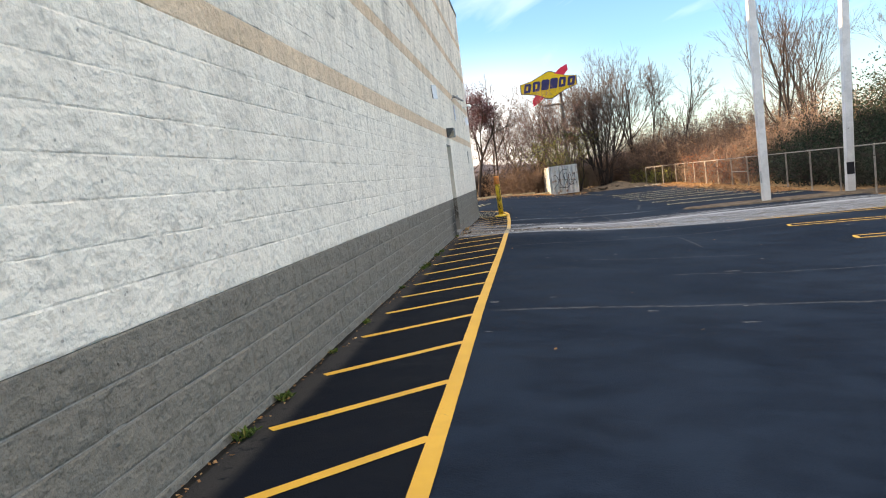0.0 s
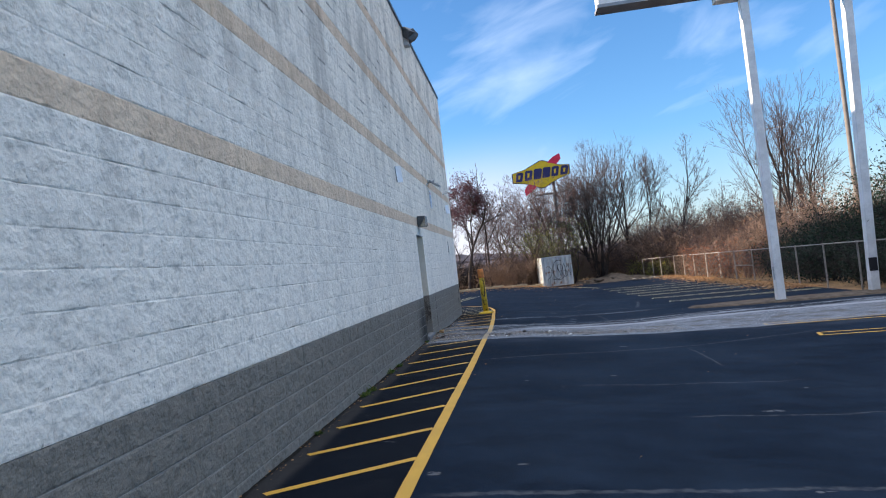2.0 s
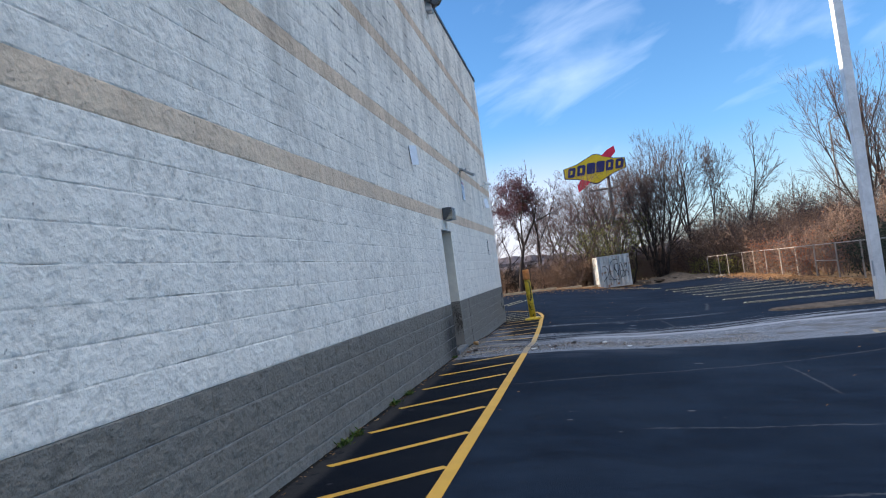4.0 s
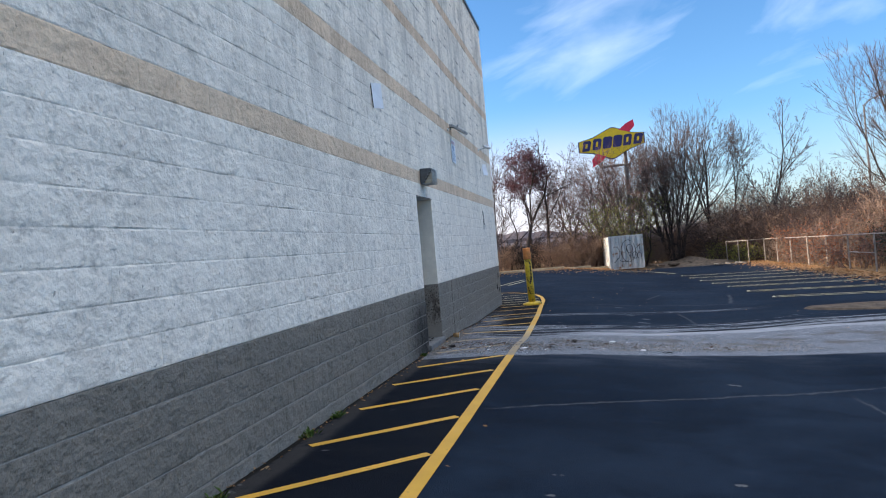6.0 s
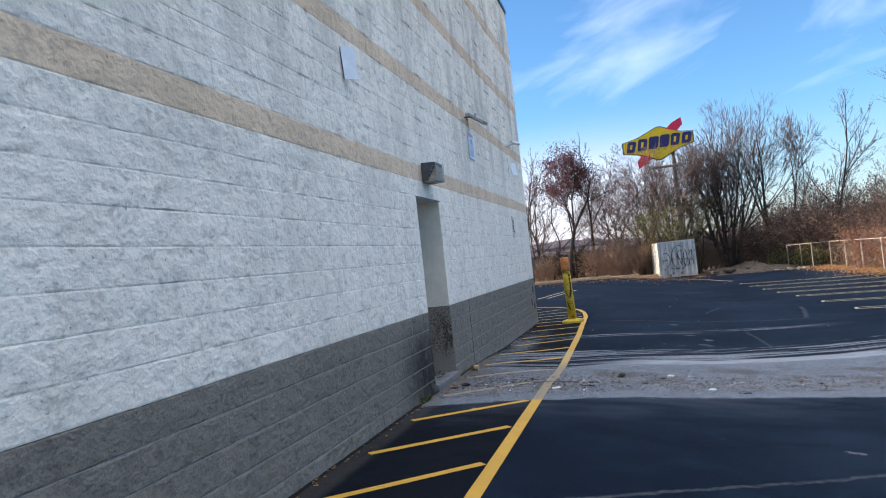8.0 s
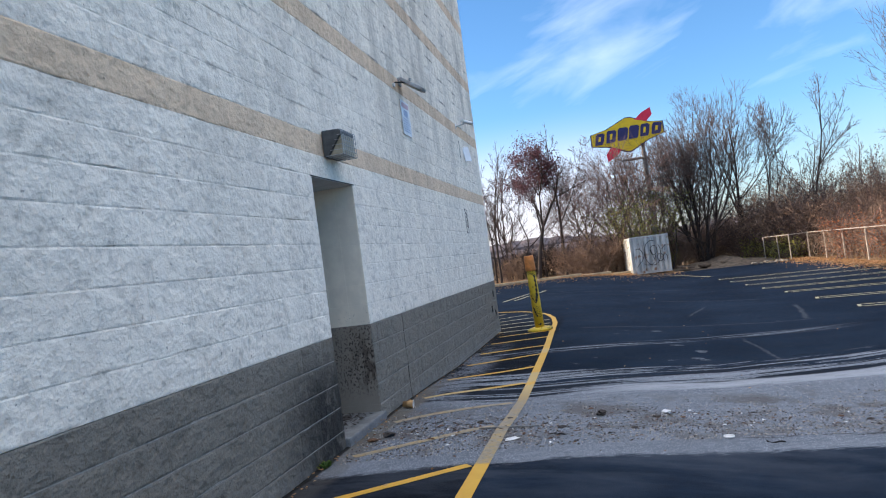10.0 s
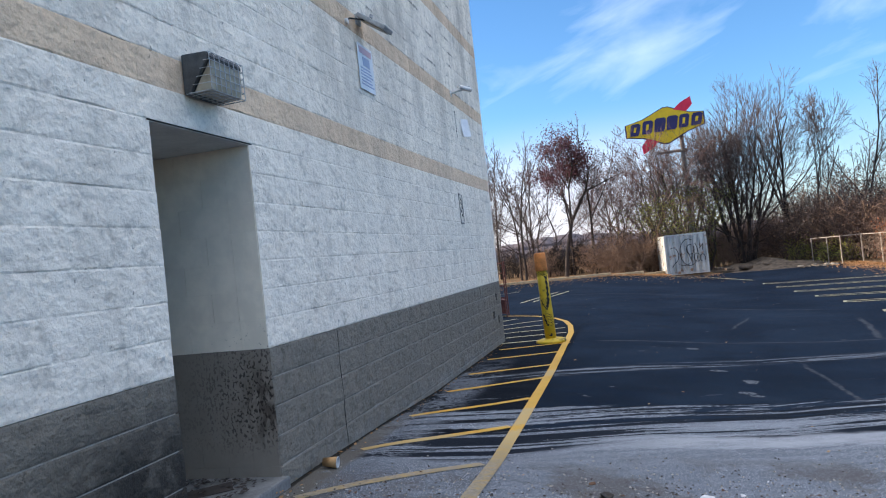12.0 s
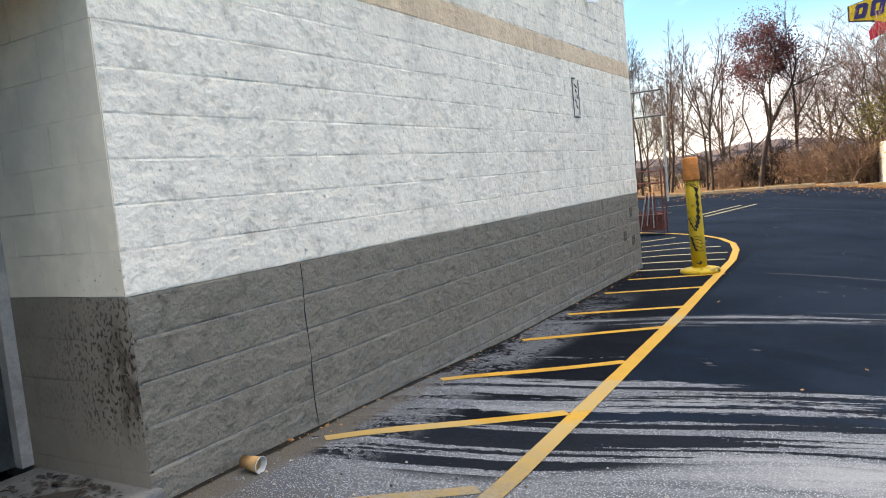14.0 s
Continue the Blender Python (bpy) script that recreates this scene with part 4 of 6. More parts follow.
# fine crack joints with black sealant in the wall
for y, z0, z1 in ((21.15, -0.1, G0 - 0.01), (26.4, 3.35, 3.75)):
    bm = bmesh.new()
    pts = [Vector((WX + 0.0065, y + 0.006 * math.sin(i * 1.9), z0 + (z1 - z0) * i / 8)) for i in range(9)]
    for a, b in zip(pts, pts[1:]):
        add_tube(bm, a, b, 0.0032, sides=6)
    tagged(part("joint_sealant", bm, M_INK), "black sealant in an upright control joint", "sealant", kind="structure")

# ---------------------------------------------------------------- bollard
bx, by = -1.514, 28.12
bol = thing("bollard", "yellow steel bollard with black paint marks and an orange cap", "bollard", pose(bx, by, gz(bx, by), 1.0, -1.5, 0))
k = Nodes("bollard_yellow", 0.5)
bol_col = k.mix(k.ramp(k.noise(7, 5), 0.55, 0.72), (0.60, 0.41, 0.03), (0.14, 0.10, 0.03))
M_BOLY = k.done(k.mix(k.math("MULTIPLY", k.ramp(k.noise(5.5, 4, 0.6, 0.3, stretch=(1, 1, 0.6)), 0.62, 0.66), 0.9), bol_col, (0.02, 0.018, 0.015)))
M_BOLO = plain("rusty_orange", (0.60, 0.22, 0.06), 0.7, 0, 0.35, 8)
bm = bmesh.new()
lathe(bm, [(0.255, 0.0), (0.265, 0.02), (0.255, 0.05), (0.15, 0.075), (0.098, 0.08)], 28)
part("base", bm, M_BOLY, bol, "flared yellow base plate", smooth=True)
bm = bmesh.new()
lathe(bm, [(0.097, 0.081), (0.096, 0.5), (0.094, 1.0), (0.094, 1.25)], 28)
bol_post = part("post", bm, M_BOLY, bol, smooth=True)
bm = bmesh.new()
lathe(bm, [(0.104, 1.252), (0.108, 1.27), (0.100, 1.54), (0.090, 1.565)], 24)
part("cap", bm, M_BOLO, bol, "rusty orange cap", smooth=True)


def wrap_mark(pts, width):
    """A paint stroke wrapped on the post, through (angle in degrees, height)."""
    b = bmesh.new()
    fine = []
    for (a0, z0), (a1, z1) in zip(pts, pts[1:]):
        fine += [(a0 + (a1 - a0) * i / 8, z0 + (z1 - z0) * i / 8) for i in range(8)]
    fine.append(pts[-1])
    prev = None
    for i, (a, z) in enumerate(fine):
        w = width * 1.5 * (0.75 + 0.35 * math.sin(i * 1.3))
        row = []
        for da, dz in ((-w / 2, w * 0.25), (w / 2, -w * 0.25)):
            t = radians(a) + da / 0.098
            row.append(b.verts.new((0.0995 * math.cos(t), 0.0995 * math.sin(t), z + dz)))
        if prev:
            b.faces.new((prev[0], prev[1], row[1], row[0]))
        prev = row
    part("paint_mark", b, M_INK, bol_post, "black paint mark")


wrap_mark([(-200, 1.225), (-140, 1.215), (-90, 1.225), (-40, 1.215), (20, 1.225)], 0.085)
wrap_mark([(-95, 1.20), (-70, 1.16), (-40, 1.19)], 0.075)
wrap_mark([(-52, 1.16), (-48, 1.0), (-52, 0.84), (-62, 0.70), (-78, 0.62)], 0.034)
wrap_mark([(-135, 0.76), (-108, 0.66), (-84, 0.58), (-60, 0.68), (-42, 0.77)], 0.022)
wrap_mark([(-125, 0.50), (-104, 0.36), (-92, 0.30)], 0.030)
wrap_mark([(-74, 0.53), (-70, 0.46), (-66, 0.38), (-74, 0.30)], 0.075)
wrap_mark([(-100, 0.15), (-80, 0.12), (-62, 0.16)], 0.026)

# ---------------------------------------------------------------- rack and sign frame behind the corner
M_RUST = plain("rusty_red_metal", (0.16, 0.06, 0.05), 0.8, 0.2, 0.45, 14)
rack = thing("metal_rack", "rusty dark red metal rack standing behind the corner", "rack", pose(-3.98, 33.6, gz(-3.98, 33.6), 0, 0, 6) @ Matrix.Diagonal((1.15, 1.15, 1.0, 1)))
for x in (0.0, 0.62):
    for y in (0.0, 0.5):
        bm = bmesh.new()
        add_tube(bm, (x, y, 0), (x, y, 1.42), 0.014, sides=8)
        part("upright", bm, M_RUST, rack)
for z in (0.10, 0.48, 0.80, 1.12, 1.38):
    for y in (0.0, 0.5):
        bm = bmesh.new()
        add_tube(bm, (0.014, y, z), (0.606, y, z), 0.011, sides=8)
        part("rail", bm, M_RUST, rack)
for i in range(6):
    bm = bmesh.new()
    add_tube(bm, (0.2 + 0.06 * i, -0.02, 0.12 + 0.05 * (i % 3)), (0.33 + 0.03 * i, -0.03, 0.85 + 0.07 * (i % 2)), 0.012, sides=7)
    part("loose_bar", bm, M_RUST if i % 2 else M_STEEL, rack)
bm = bmesh.new()
add_box(bm, 0.02, 0.60, 0.03, 0.47, 0.115, 0.45, 0.01)
part("crate", bm, M_RUST, rack, "dark red crate on the lower shelf")
HX, HY = -7.0, 50.5
hoop = thing("basketball_hoop", "old basketball backboard frame on a thin pale post by the kerb", "basketball hoop", pose(HX, HY, gz(HX, HY)))
bm = bmesh.new()
add_tube(bm, (0, 0, 0), (0, 0, 3.75), 0.05, sides=10)
part("post", bm, M_STEEL, hoop, "thin galvanised post")
for a, b in (((0.02, -0.06, 3.75), (0.02, -0.06, 4.85)), ((-1.72, -0.06, 3.75), (-1.72, -0.06, 4.85)), ((-1.76, -0.06, 4.85), (0.06, -0.06, 4.85)), ((-1.76, -0.06, 3.75), (0.06, -0.06, 3.75))):
    bm = bmesh.new()
    add_tube(bm, a, b, 0.04, sides=8)
    part("frame_bar", bm, M_DARKMETAL, hoop)

# ---------------------------------------------------------------- dirt island and the tall roadside sign
k = Nodes("gravelly_dirt", 0.95, 0, 0.1).world()
M_DIRT = k.done(k.mix(k.ramp(k.noise(4, 6, 0.7), 0.35, 0.65), (0.060, 0.049, 0.041), (0.145, 0.112, 0.083)))
bm = bmesh.new()
rim, inner = [], []
ctr = (8.4, 25.75)
for i in range(40):
    t = 2 * math.pi * i / 40
    c, s = math.cos(t), math.sin(t)
    ex = ctr[0] + 3.5 * math.copysign(abs(c) ** 0.55, c)
    ey = ctr[1] + 0.8 * math.copysign(abs(s) ** 0.8, s) - 0.22 * (ex - ctr[0])
    rim.append(bm.verts.new((ex, ey, gz(ex, ey) - 0.03)))
    ix, iy = ctr[0] + (ex - ctr[0]) * 0.95, ctr[1] + (ey - ctr[1]) * 0.88
    inner.append(bm.verts.new((ix, iy, gz(ix, iy) + 0.045 + 0.02 * noise.noise((ix, iy, 0)))))
for i in range(40):
    bm.faces.new((rim[i], rim[(i + 1) % 40], inner[(i + 1) % 40], inner[i]))
bm.faces.new(inner)
tagged(part("traffic_island", bm, M_DIRT), "low worn island of gravelly brown dirt round the sign poles", "traffic island", kind="structure")

pylon = thing("pylon_sign", "tall white roadside sign cabinet on two square white poles", "sign", pose(0, 25.8, 0))
for x, lean in ((7.58, 0.0), (10.3, 0.30)):
    bm = bmesh.new()
    foot = gz(x, 25.8) - 0.05
    add_box(bm, x - 0.12, x + 0.12, -0.13, 0.13, foot, 9.05, 0.012)
    for v in bm.verts:
        v.co.x += lean * (v.co.z - foot) / (9.05 - foot)
    part("pole", bm, M_POLEWHITE, pylon)
bm = bmesh.new()
add_box(bm, 6.72, 11.0, -0.2, 0.2, 8.78, 9.06, 0.01)
part("beam", bm, M_POLEWHITE, pylon)
bm = bmesh.new()
add_box(bm, 3.18, 11.9, -0.35, 0.35, 9.065, 12.6, 0.03)
cabinet = part("cabinet", bm, M_POLEWHITE, pylon)
M_EDGE = plain("grey_cabinet_edge", (0.30, 0.31, 0.33), 0.5, 0.3, 0.2, 4)
bm = bmesh.new()
add_box(bm, 3.14, 11.94, -0.38, 0.38, 9.055, 9.16, 0.006)
part("lower_trim", bm, M_EDGE, cabinet, "grey metal trim")
COLS = ((0.70, 0.06, 0.06), (0.75, 0.16, 0.30), (0.20, 0.45, 0.14), (0.10, 0.16, 0.50), (0.65, 0.35, 0.05))
for i, (x, w) in enumerate(((4.55, 0.34), (5.15, 0.52), (5.85, 0.42), (6.5, 0.6), (7.3, 0.5), (8.0, 0.45), (8.6, 0.55), (9.3, 0.4))):
    bm = bmesh.new()
    add_box(bm, x, x + w, -0.375, -0.345, 9.75, 11.4 + 0.2 * (i % 2), 0.09)
    part("sign_shape", bm, plain("sign_colour", COLS[(0, 1, 2, 3, 0, 4, 1, 3)[i]], 0.4, 0, 0.1, 3), cabinet, "plain coloured shape on the cabinet")
bm = bmesh.new()
add_box(bm, 7.40, 7.44, -0.16, -0.13, 0.1, 0.5, 0.005)
part("service_box", bm, M_STEEL, pylon)
bm = bmesh.new()
add_box(bm, 10.18, 10.42, -0.142, -0.131, 0.05, 0.45)
part("scorch_patch", bm, M_INK, pylon, "blackened patch near the foot")

# ---------------------------------------------------------------- fuel brand sign, far off
M_SY = plain("sign_yellow", (0.72, 0.48, 0.02), 0.45, 0, 0.12, 3)
M_SR = plain("sign_scarlet", (0.66, 0.03, 0.07), 0.45, 0, 0.12, 3)
M_SB = plain("sign_navy", (0.03, 0.028, 0.11), 0.45, 0, 0.12, 3)
M_POST_D = plain("weathered_post_steel", (0.16, 0.155, 0.15), 0.75, 0.0, 0.3, 3)
fuel = thing("fuel_sign", "yellow diamond fuel sign with red arrow ends on a tall pole", "sign", pose(2.42, 62.0, 8.25, 0, 0, 0))


def prism(bm, pts, y0, y1):
    a = [bm.verts.new((x, y0, z)) for x, z in pts]
    b = [bm.verts.new((x, y1, z)) for x, z in pts]
    bm.faces.new(a)
    bm.faces.new(list(reversed(b)))
    for i in range(len(pts)):
        bm.faces.new((a[i], b[i], b[(i + 1) % len(pts)], a[(i + 1) % len(pts)]))


DIAMOND = [(-2.3, 0.30), (-1.3, 0.52), (-0.05, 1.08), (0.25, 1.08), (1.4, 0.62), (2.25, 0.52), (2.25, -0.20), (1.3, -0.48), (0.15, -1.06), (-0.15, -1.06), (-1.3, -0.58), (-2.3, -0.42)]
bm = bmesh.new()
prism(bm, [(x * 1.035, z * 1.06) for x, z in DIAMOND], 0.02, 0.28)
part("casing", bm, M_SB, fuel, "navy edge of the sign")
bm = bmesh.new()
prism(bm, DIAMOND, -0.02, 0.018)
face = part("face", bm, M_SY, fuel)
bm = bmesh.new()
prism(bm, [(0.55, 0.90), (1.05, 1.30), (1.62, 1.55), (1.68, 1.08), (1.30, 0.70)], -0.03, 0.2)
part("arrow_tip", bm, M_SR, fuel, "red arrow end")
bm = bmesh.new()
prism(bm, [(-0.45, -0.90), (-0.85, -1.28), (-1.42, -1.58), (-1.48, -1.10), (-1.12, -0.64)], -0.03, 0.2)
part("arrow_tail", bm, M_SR, fuel, "red arrow end")
for i, w in enumerate((0.56, 0.60, 0.64, 0.62, 0.56, 0.60)):
    x = -2.12 + i * 0.725
    z0, h = -0.40 + 0.035 * i, 0.74 + 0.10 * math.sin(math.pi * i / 5)
    bm = bmesh.new()
    prism(bm, [(x, z0), (x + w * 0.86, z0), (x + w, z0 + 0.10), (x + w + 0.13, z0 + h - 0.10), (x + w + 0.02, z0 + h), (x + 0.20, z0 + h), (x + 0.10, z0 + h - 0.12)], -0.05, -0.022)
    part("letter_bar", bm, M_SB, face, "navy bar in place of lettering")
    if i not in (2, 3):
        bm = bmesh.new()
        prism(bm, [(x + w * 0.40, z0 + 0.22), (x + w * 0.66, z0 + 0.22), (x + w * 0.66 + 0.07, z0 + h - 0.22), (x + w * 0.40 + 0.07, z0 + h - 0.22)], -0.062, -0.0505)
        part("letter_gap", bm, M_SY, face, "yellow gap in a navy bar")
bm = bmesh.new()
add_tube(bm, (0.9, 0.35, -1.9), (0.9, 0.35, -9.4), 0.16, sides=14)
add_tube(bm, (-0.6, 0.35, -1.6), (1.2, 0.35, -1.6), 0.09, sides=10)
add_tube(bm, (0.9, 0.35, -0.6), (0.9, 0.35, -1.9), 0.13, sides=12)
part("pole", bm, M_POST_D, fuel, "grey steel pole")

# ---------------------------------------------------------------- shipping container
k = Nodes("faded_container_paint", 0.7, 0.1)
M_CONT = k.done(k.mix(k.ramp(k.noise(2.5, 6, 0.65), 0.55, 0.66), k.mix(k.ramp(k.noise(2.2, 4, 0.6, 0, stretch=(1.5, 1, 0.5)), 0.3, 0.7), (0.56, 0.57, 0.545), (0.33, 0.36, 0.37)), (0.26, 0.15, 0.09)))
cx, cy = 1.41, 56.2
cont = thing("shipping_container", "pale grey steel container with black graffiti and rust, end on", "container", pose(cx, cy, gz(cx, cy) - 0.05, 0, 0, 4.5))
CW, CH, CD = 2.20, 2.16, 4.2
bm = bmesh.new()
add_box(bm, 0.05, CW - 0.05, 0.06, CD, 0.08, CH - 0.04)
part("shell", bm, M_CONT, cont)
for x in (0.0, CW - 0.1):
    bm = bmesh.new()
    add_box(bm, x, x + 0.10, 0.0, 0.10, 0, CH, 0.01)
    part("corner_post", bm, M_CONT, cont)
for z in (0.0, CH - 0.10):
    bm = bmesh.new()
    add_box(bm, 0.101, CW - 0.101, 0.0, 0.09, z, z + 0.10, 0.008)
    part("end_rail", bm, M_CONT, cont)
for i in range(6):
    x = 0.12 + i * 0.327
    bm = bmesh.new()
    prism(bm, [(x, 0.11), (x + 0.30, 0.11), (x + 0.30, CH - 0.11), (x, CH - 0.11)], 0.052, 0.0595)
    ribs = [(x + 0.035, 0.051), (x + 0.075, -0.030), (x + 0.225, -0.030), (x + 0.265, 0.051)]
    lo = [bm.verts.new((px, py, 0.12)) for px, py in ribs]
    hi = [bm.verts.new((px, py, CH - 0.12)) for px, py in ribs]
    for a_, b_ in ((0, 1), (1, 2), (2, 3)):
        bm.faces.new((lo[a_], lo[b_], hi[b_], hi[a_]))
    bm.faces.new(lo)
    bm.faces.new(list(reversed(hi)))
    part("end_panel", bm, M_CONT, cont)
for i in range(12):
    bm = bmesh.new()
    y = 0.2 + i * 0.33
    add_box(bm, 0.012, 0.05, y, y + 0.17, 0.12, CH - 0.12, 0.01)
    part("side_rib", bm, M_CONT, cont)
for x in (0.7, 1.42):
    bm = bmesh.new()
    add_tube(bm, (x, -0.065, 0.05), (x, -0.065, CH - 0.05), 0.02, sides=8)
    part("lock_rod", bm, M_STEEL, cont)


def graffiti(parent, loops, width):
    for pts in loops:
        b = bmesh.new()
        for (xa, za), (xb_, zb) in zip(pts, pts[1:]):
            add_tube(b, (xa, -0.036, za), (xb_, -0.036, zb), width, sides=6)
        part("graffiti_stroke", b, M_INK, parent, "black spray-painted stroke")


def arc(cx_, cz_, rx, rz, a0, a1, n=14):
    return [(cx_ + rx * math.cos(radians(a0 + (a1 - a0) * i / n)), cz_ + rz * math.sin(radians(a0 + (a1 - a0) * i / n))) for i in range(n + 1)]


graffiti(cont, [arc(1.22, 1.15, 0.46, 0.72, 60, 400), arc(0.42, 1.05, 0.26, 0.42, -80, 120), arc(1.30, 1.30, 0.20, 0.26, 0, 360), arc(1.62, 0.85, 0.16, 0.22, 20, 330), arc(1.90, 0.80, 0.13, 0.20, -40, 250),
                arc(0.95, 0.62, 0.30, 0.14, 190, 350), [(1.12, 1.35), (1.30, 0.75), (1.46, 1.22)], [(0.30, 0.42), (0.52, 0.70)], [(1.75, 1.3), (1.98, 1.55), (1.92, 1.22)]], 0.017)

# ---------------------------------------------------------------- chain-link fence
M_FENCE = plain("rusty_galvanised_steel", (0.34, 0.30, 0.265), 0.65, 0.3, 0.35, 9)
fence = thing("fence", "rusty galvanised chain-link fence with round posts and a top rail", "fence", pose(0, 0, 0))
FX, FH = 10.5, 1.50


def fz(x, y):
    """Height of the fence's top rail."""
    return 0.95 - 0.012 * (y - 26)


posts_y = [10.2, 13.0, 15.7, 18.5, 21.5, 24.4, 27.0, 29.6, 32.2, 34.9, 37.6, 40.4, 43.2, 46.0, 49.0, 51.8, 54.8]
posts = [(FX, y) for y in posts_y] + [(9.6, 54.9), (9.25, 56.0), (8.7, 56.8)]
for x, y in posts:
    bm = bmesh.new()
    add_tube(bm, (x, y, gz(x, y) - 0.1), (x, y, fz(x, y) + 0.04), 0.034 if y < 54.85 else 0.026, sides=8)
    part("post", bm, M_FENCE, fence)
for (xa, ya), (xb_, yb) in zip(posts, posts[1:]):
    bm = bmesh.new()
    add_tube(bm, (xa, ya, fz(xa, ya)), (xb_, yb, fz(xb_, yb)), 0.021, sides=7)
    part("top_rail", bm, M_FENCE, fence)
bm = bmesh.new()
add_tube(bm, (FX, 37.6, 0.1), (FX, 40.4, 0.08), 0.02, sides=7)
part("gate_rail", bm, M_FENCE, fence)
V, F = [], []
STEP = 0.075
for d in (1, -1):
    s = 10.2 - FH
    while s < 54.7:
        a0, a1 = s, s + FH
        z0, z1 = (0.0, FH) if d == 1 else (FH, 0.0)
        for (ya, za, yb, zb) in ((a0, z0, a1, z1),):
            if ya < 10.2:
                za += (10.2 - ya) * d
                ya = 10.2
            if yb > 54.8:
                zb -= (yb - 54.8) * d
                yb = 54.8
            if yb > ya:
                i = len(V)
                ga, gb = fz(FX, ya) - FH, fz(FX, yb) - FH
                V += [(FX, ya - 0.0022, za + ga), (FX, ya + 0.0022, za + ga), (FX, yb + 0.0022, zb + gb), (FX, yb - 0.0022, zb + gb)]
                F.append((i, i + 1, i + 2, i + 3))
        s += STEP
M_WIRE = plain("rusty_wire", (0.13, 0.105, 0.085), 0.8, 0.1, 0.3, 9)
me = mesh_object("wire_mesh", V, F, M_WIRE, fence)
me["kind"] = "stuff"

# ---------------------------------------------------------------- kerb along the far edge
M_KERB = plain("worn_kerb", (0.42, 0.34, 0.22), 0.9, 0, 0.3, 5)
KERB = [(-16, 55.6), (-11, 55.3), (-6.6, 55.2), (-3.5, 55.6), (-1.5, 56.1), (0.2, 56.6), (1.3, 57.2)]
for n, ((xa, ya), (xb_, yb)) in enumerate(zip(KERB, KERB[1:])):
    bm = bmesh.new()
    L = math.hypot(xb_ - xa, yb - ya)
    add_box(bm, 0.01, L - 0.01, -0.08, 0.08, -0.12, 0.13, 0.025)
    kb = part("kerb", bm, M_KERB)
    kb.matrix_basis = pose(xa, ya, gz((xa + xb_) / 2, (ya + yb) / 2), 0, 0, math.degrees(math.atan2(yb - ya, xb_ - xa)))
    tagged(kb, "worn yellowish concrete kerb at the lot's far edge", "kerb", "far kerbstones", "structure")

# ---------------------------------------------------------------- tall grey mast behind the fence
mast = thing("street_lamp", "tall plain grey steel mast behind the evergreen bushes", "mast", pose(18.7, 45, gz(18.7, 45)))
bm = bmesh.new()
add_tube(bm, (0, 0, 0), (0.05, 0, 19), 0.135, 0.11, sides=14)
M_MAST = plain("weathered_mast_steel", (0.20, 0.175, 0.155), 0.7, 0.1, 0.25, 2)
part("pole", bm, M_MAST, mast)

thin = thing("street_lamp", "slim grey street lamp far behind the bare trees", "street lamp", pose(22.0, 70, gz(22, 70)))
bm = bmesh.new()
add_tube(bm, (0, 0, 0), (0, 0, 10.9), 0.10, 0.06, sides=10)
part("pole", bm, M_POST_D, thin)
bm = bmesh.new()
for a, b in zip(((0, 0, 10.85), (0.5, 0, 11.25), (1.3, 0, 11.5)), ((0.5, 0, 11.25), (1.3, 0, 11.5), (2.1, 0, 11.55))):
    add_tube(bm, a, b, 0.05, sides=8)
part("arm", bm, M_POST_D, thin)
bm = bmesh.new()
add_box(bm, 2.0, 2.6, -0.12, 0.12, 11.45, 11.6, 0.04)
part("lamp_head", bm, M_STEEL, thin)

# ---------------------------------------------------------------- litter
M_CUP = plain("brown_paper", (0.52, 0.30, 0.13), 0.8, 0, 0.25, 20)
M_PAPER = plain("dirty_white_paper", (0.66, 0.66, 0.66), 0.8, 0, 0.2, 15)
M_RAG = plain("dark_rag", (0.06, 0.05, 0.045), 0.95, 0, 0.4, 15)
M_DEADLEAF = plain("dead_leaf", (0.16, 0.085, 0.05), 0.9, 0, 0.35, 20)
cup = thing("paper_cup", "brown paper coffee cup lying on its side by the wall", "cup", pose(-2.25, 20.47, gz(-2.25, 20.47) + 0.043, 96, 0, 96))
bm = bmesh.new()
sides = 24
rows = []
for r, z in ((0.0, 0.004), (0.029, 0.004), (0.030, 0.0), (0.0425, 0.112), (0.0405, 0.112), (0.029, 0.008), (0.0, 0.008)):
    rows.append([bm.verts.new((r * math.cos(2 * math.pi * i / sides), r * math.sin(2 * math.pi * i / sides), z - 0.056)) for i in range(sides)])
for p, q in zip(rows, rows[1:]):
    for i in range(sides):
        bm.faces.new((p[i], p[(i + 1) % sides], q[(i + 1) % sides], q[i]))
bmesh.ops.remove_doubles(bm, verts=bm.verts, dist=0.0001)
cup_body = part("body", bm, M_CUP, cup, smooth=True)
bm = bmesh.new()
bmesh.ops.create_cone(bm, segments=24, radius1=0.0405, radius2=0.0300, depth=0.10, cap_ends=False, matrix=Matrix.Translation((0, 0, 0.0075)) @ pose(0, 0, 0, 180, 0, 0))
part("inside", bm, M_PAPER, cup_body, "white paper lining", smooth=True)
bm = bmesh.new()
for i in range(24):
    a, b = 2 * math.pi * i / 24, 2 * math.pi * (i + 1) / 24
    add_tube(bm, (0.043 * math.cos(a), 0.043 * math.sin(a), 0.056), (0.043 * math.cos(b), 0.043 * math.sin(b), 0.056), 0.0022, sides=5)
part("rim", bm, M_PAPER, cup_body, "rolled white rim")


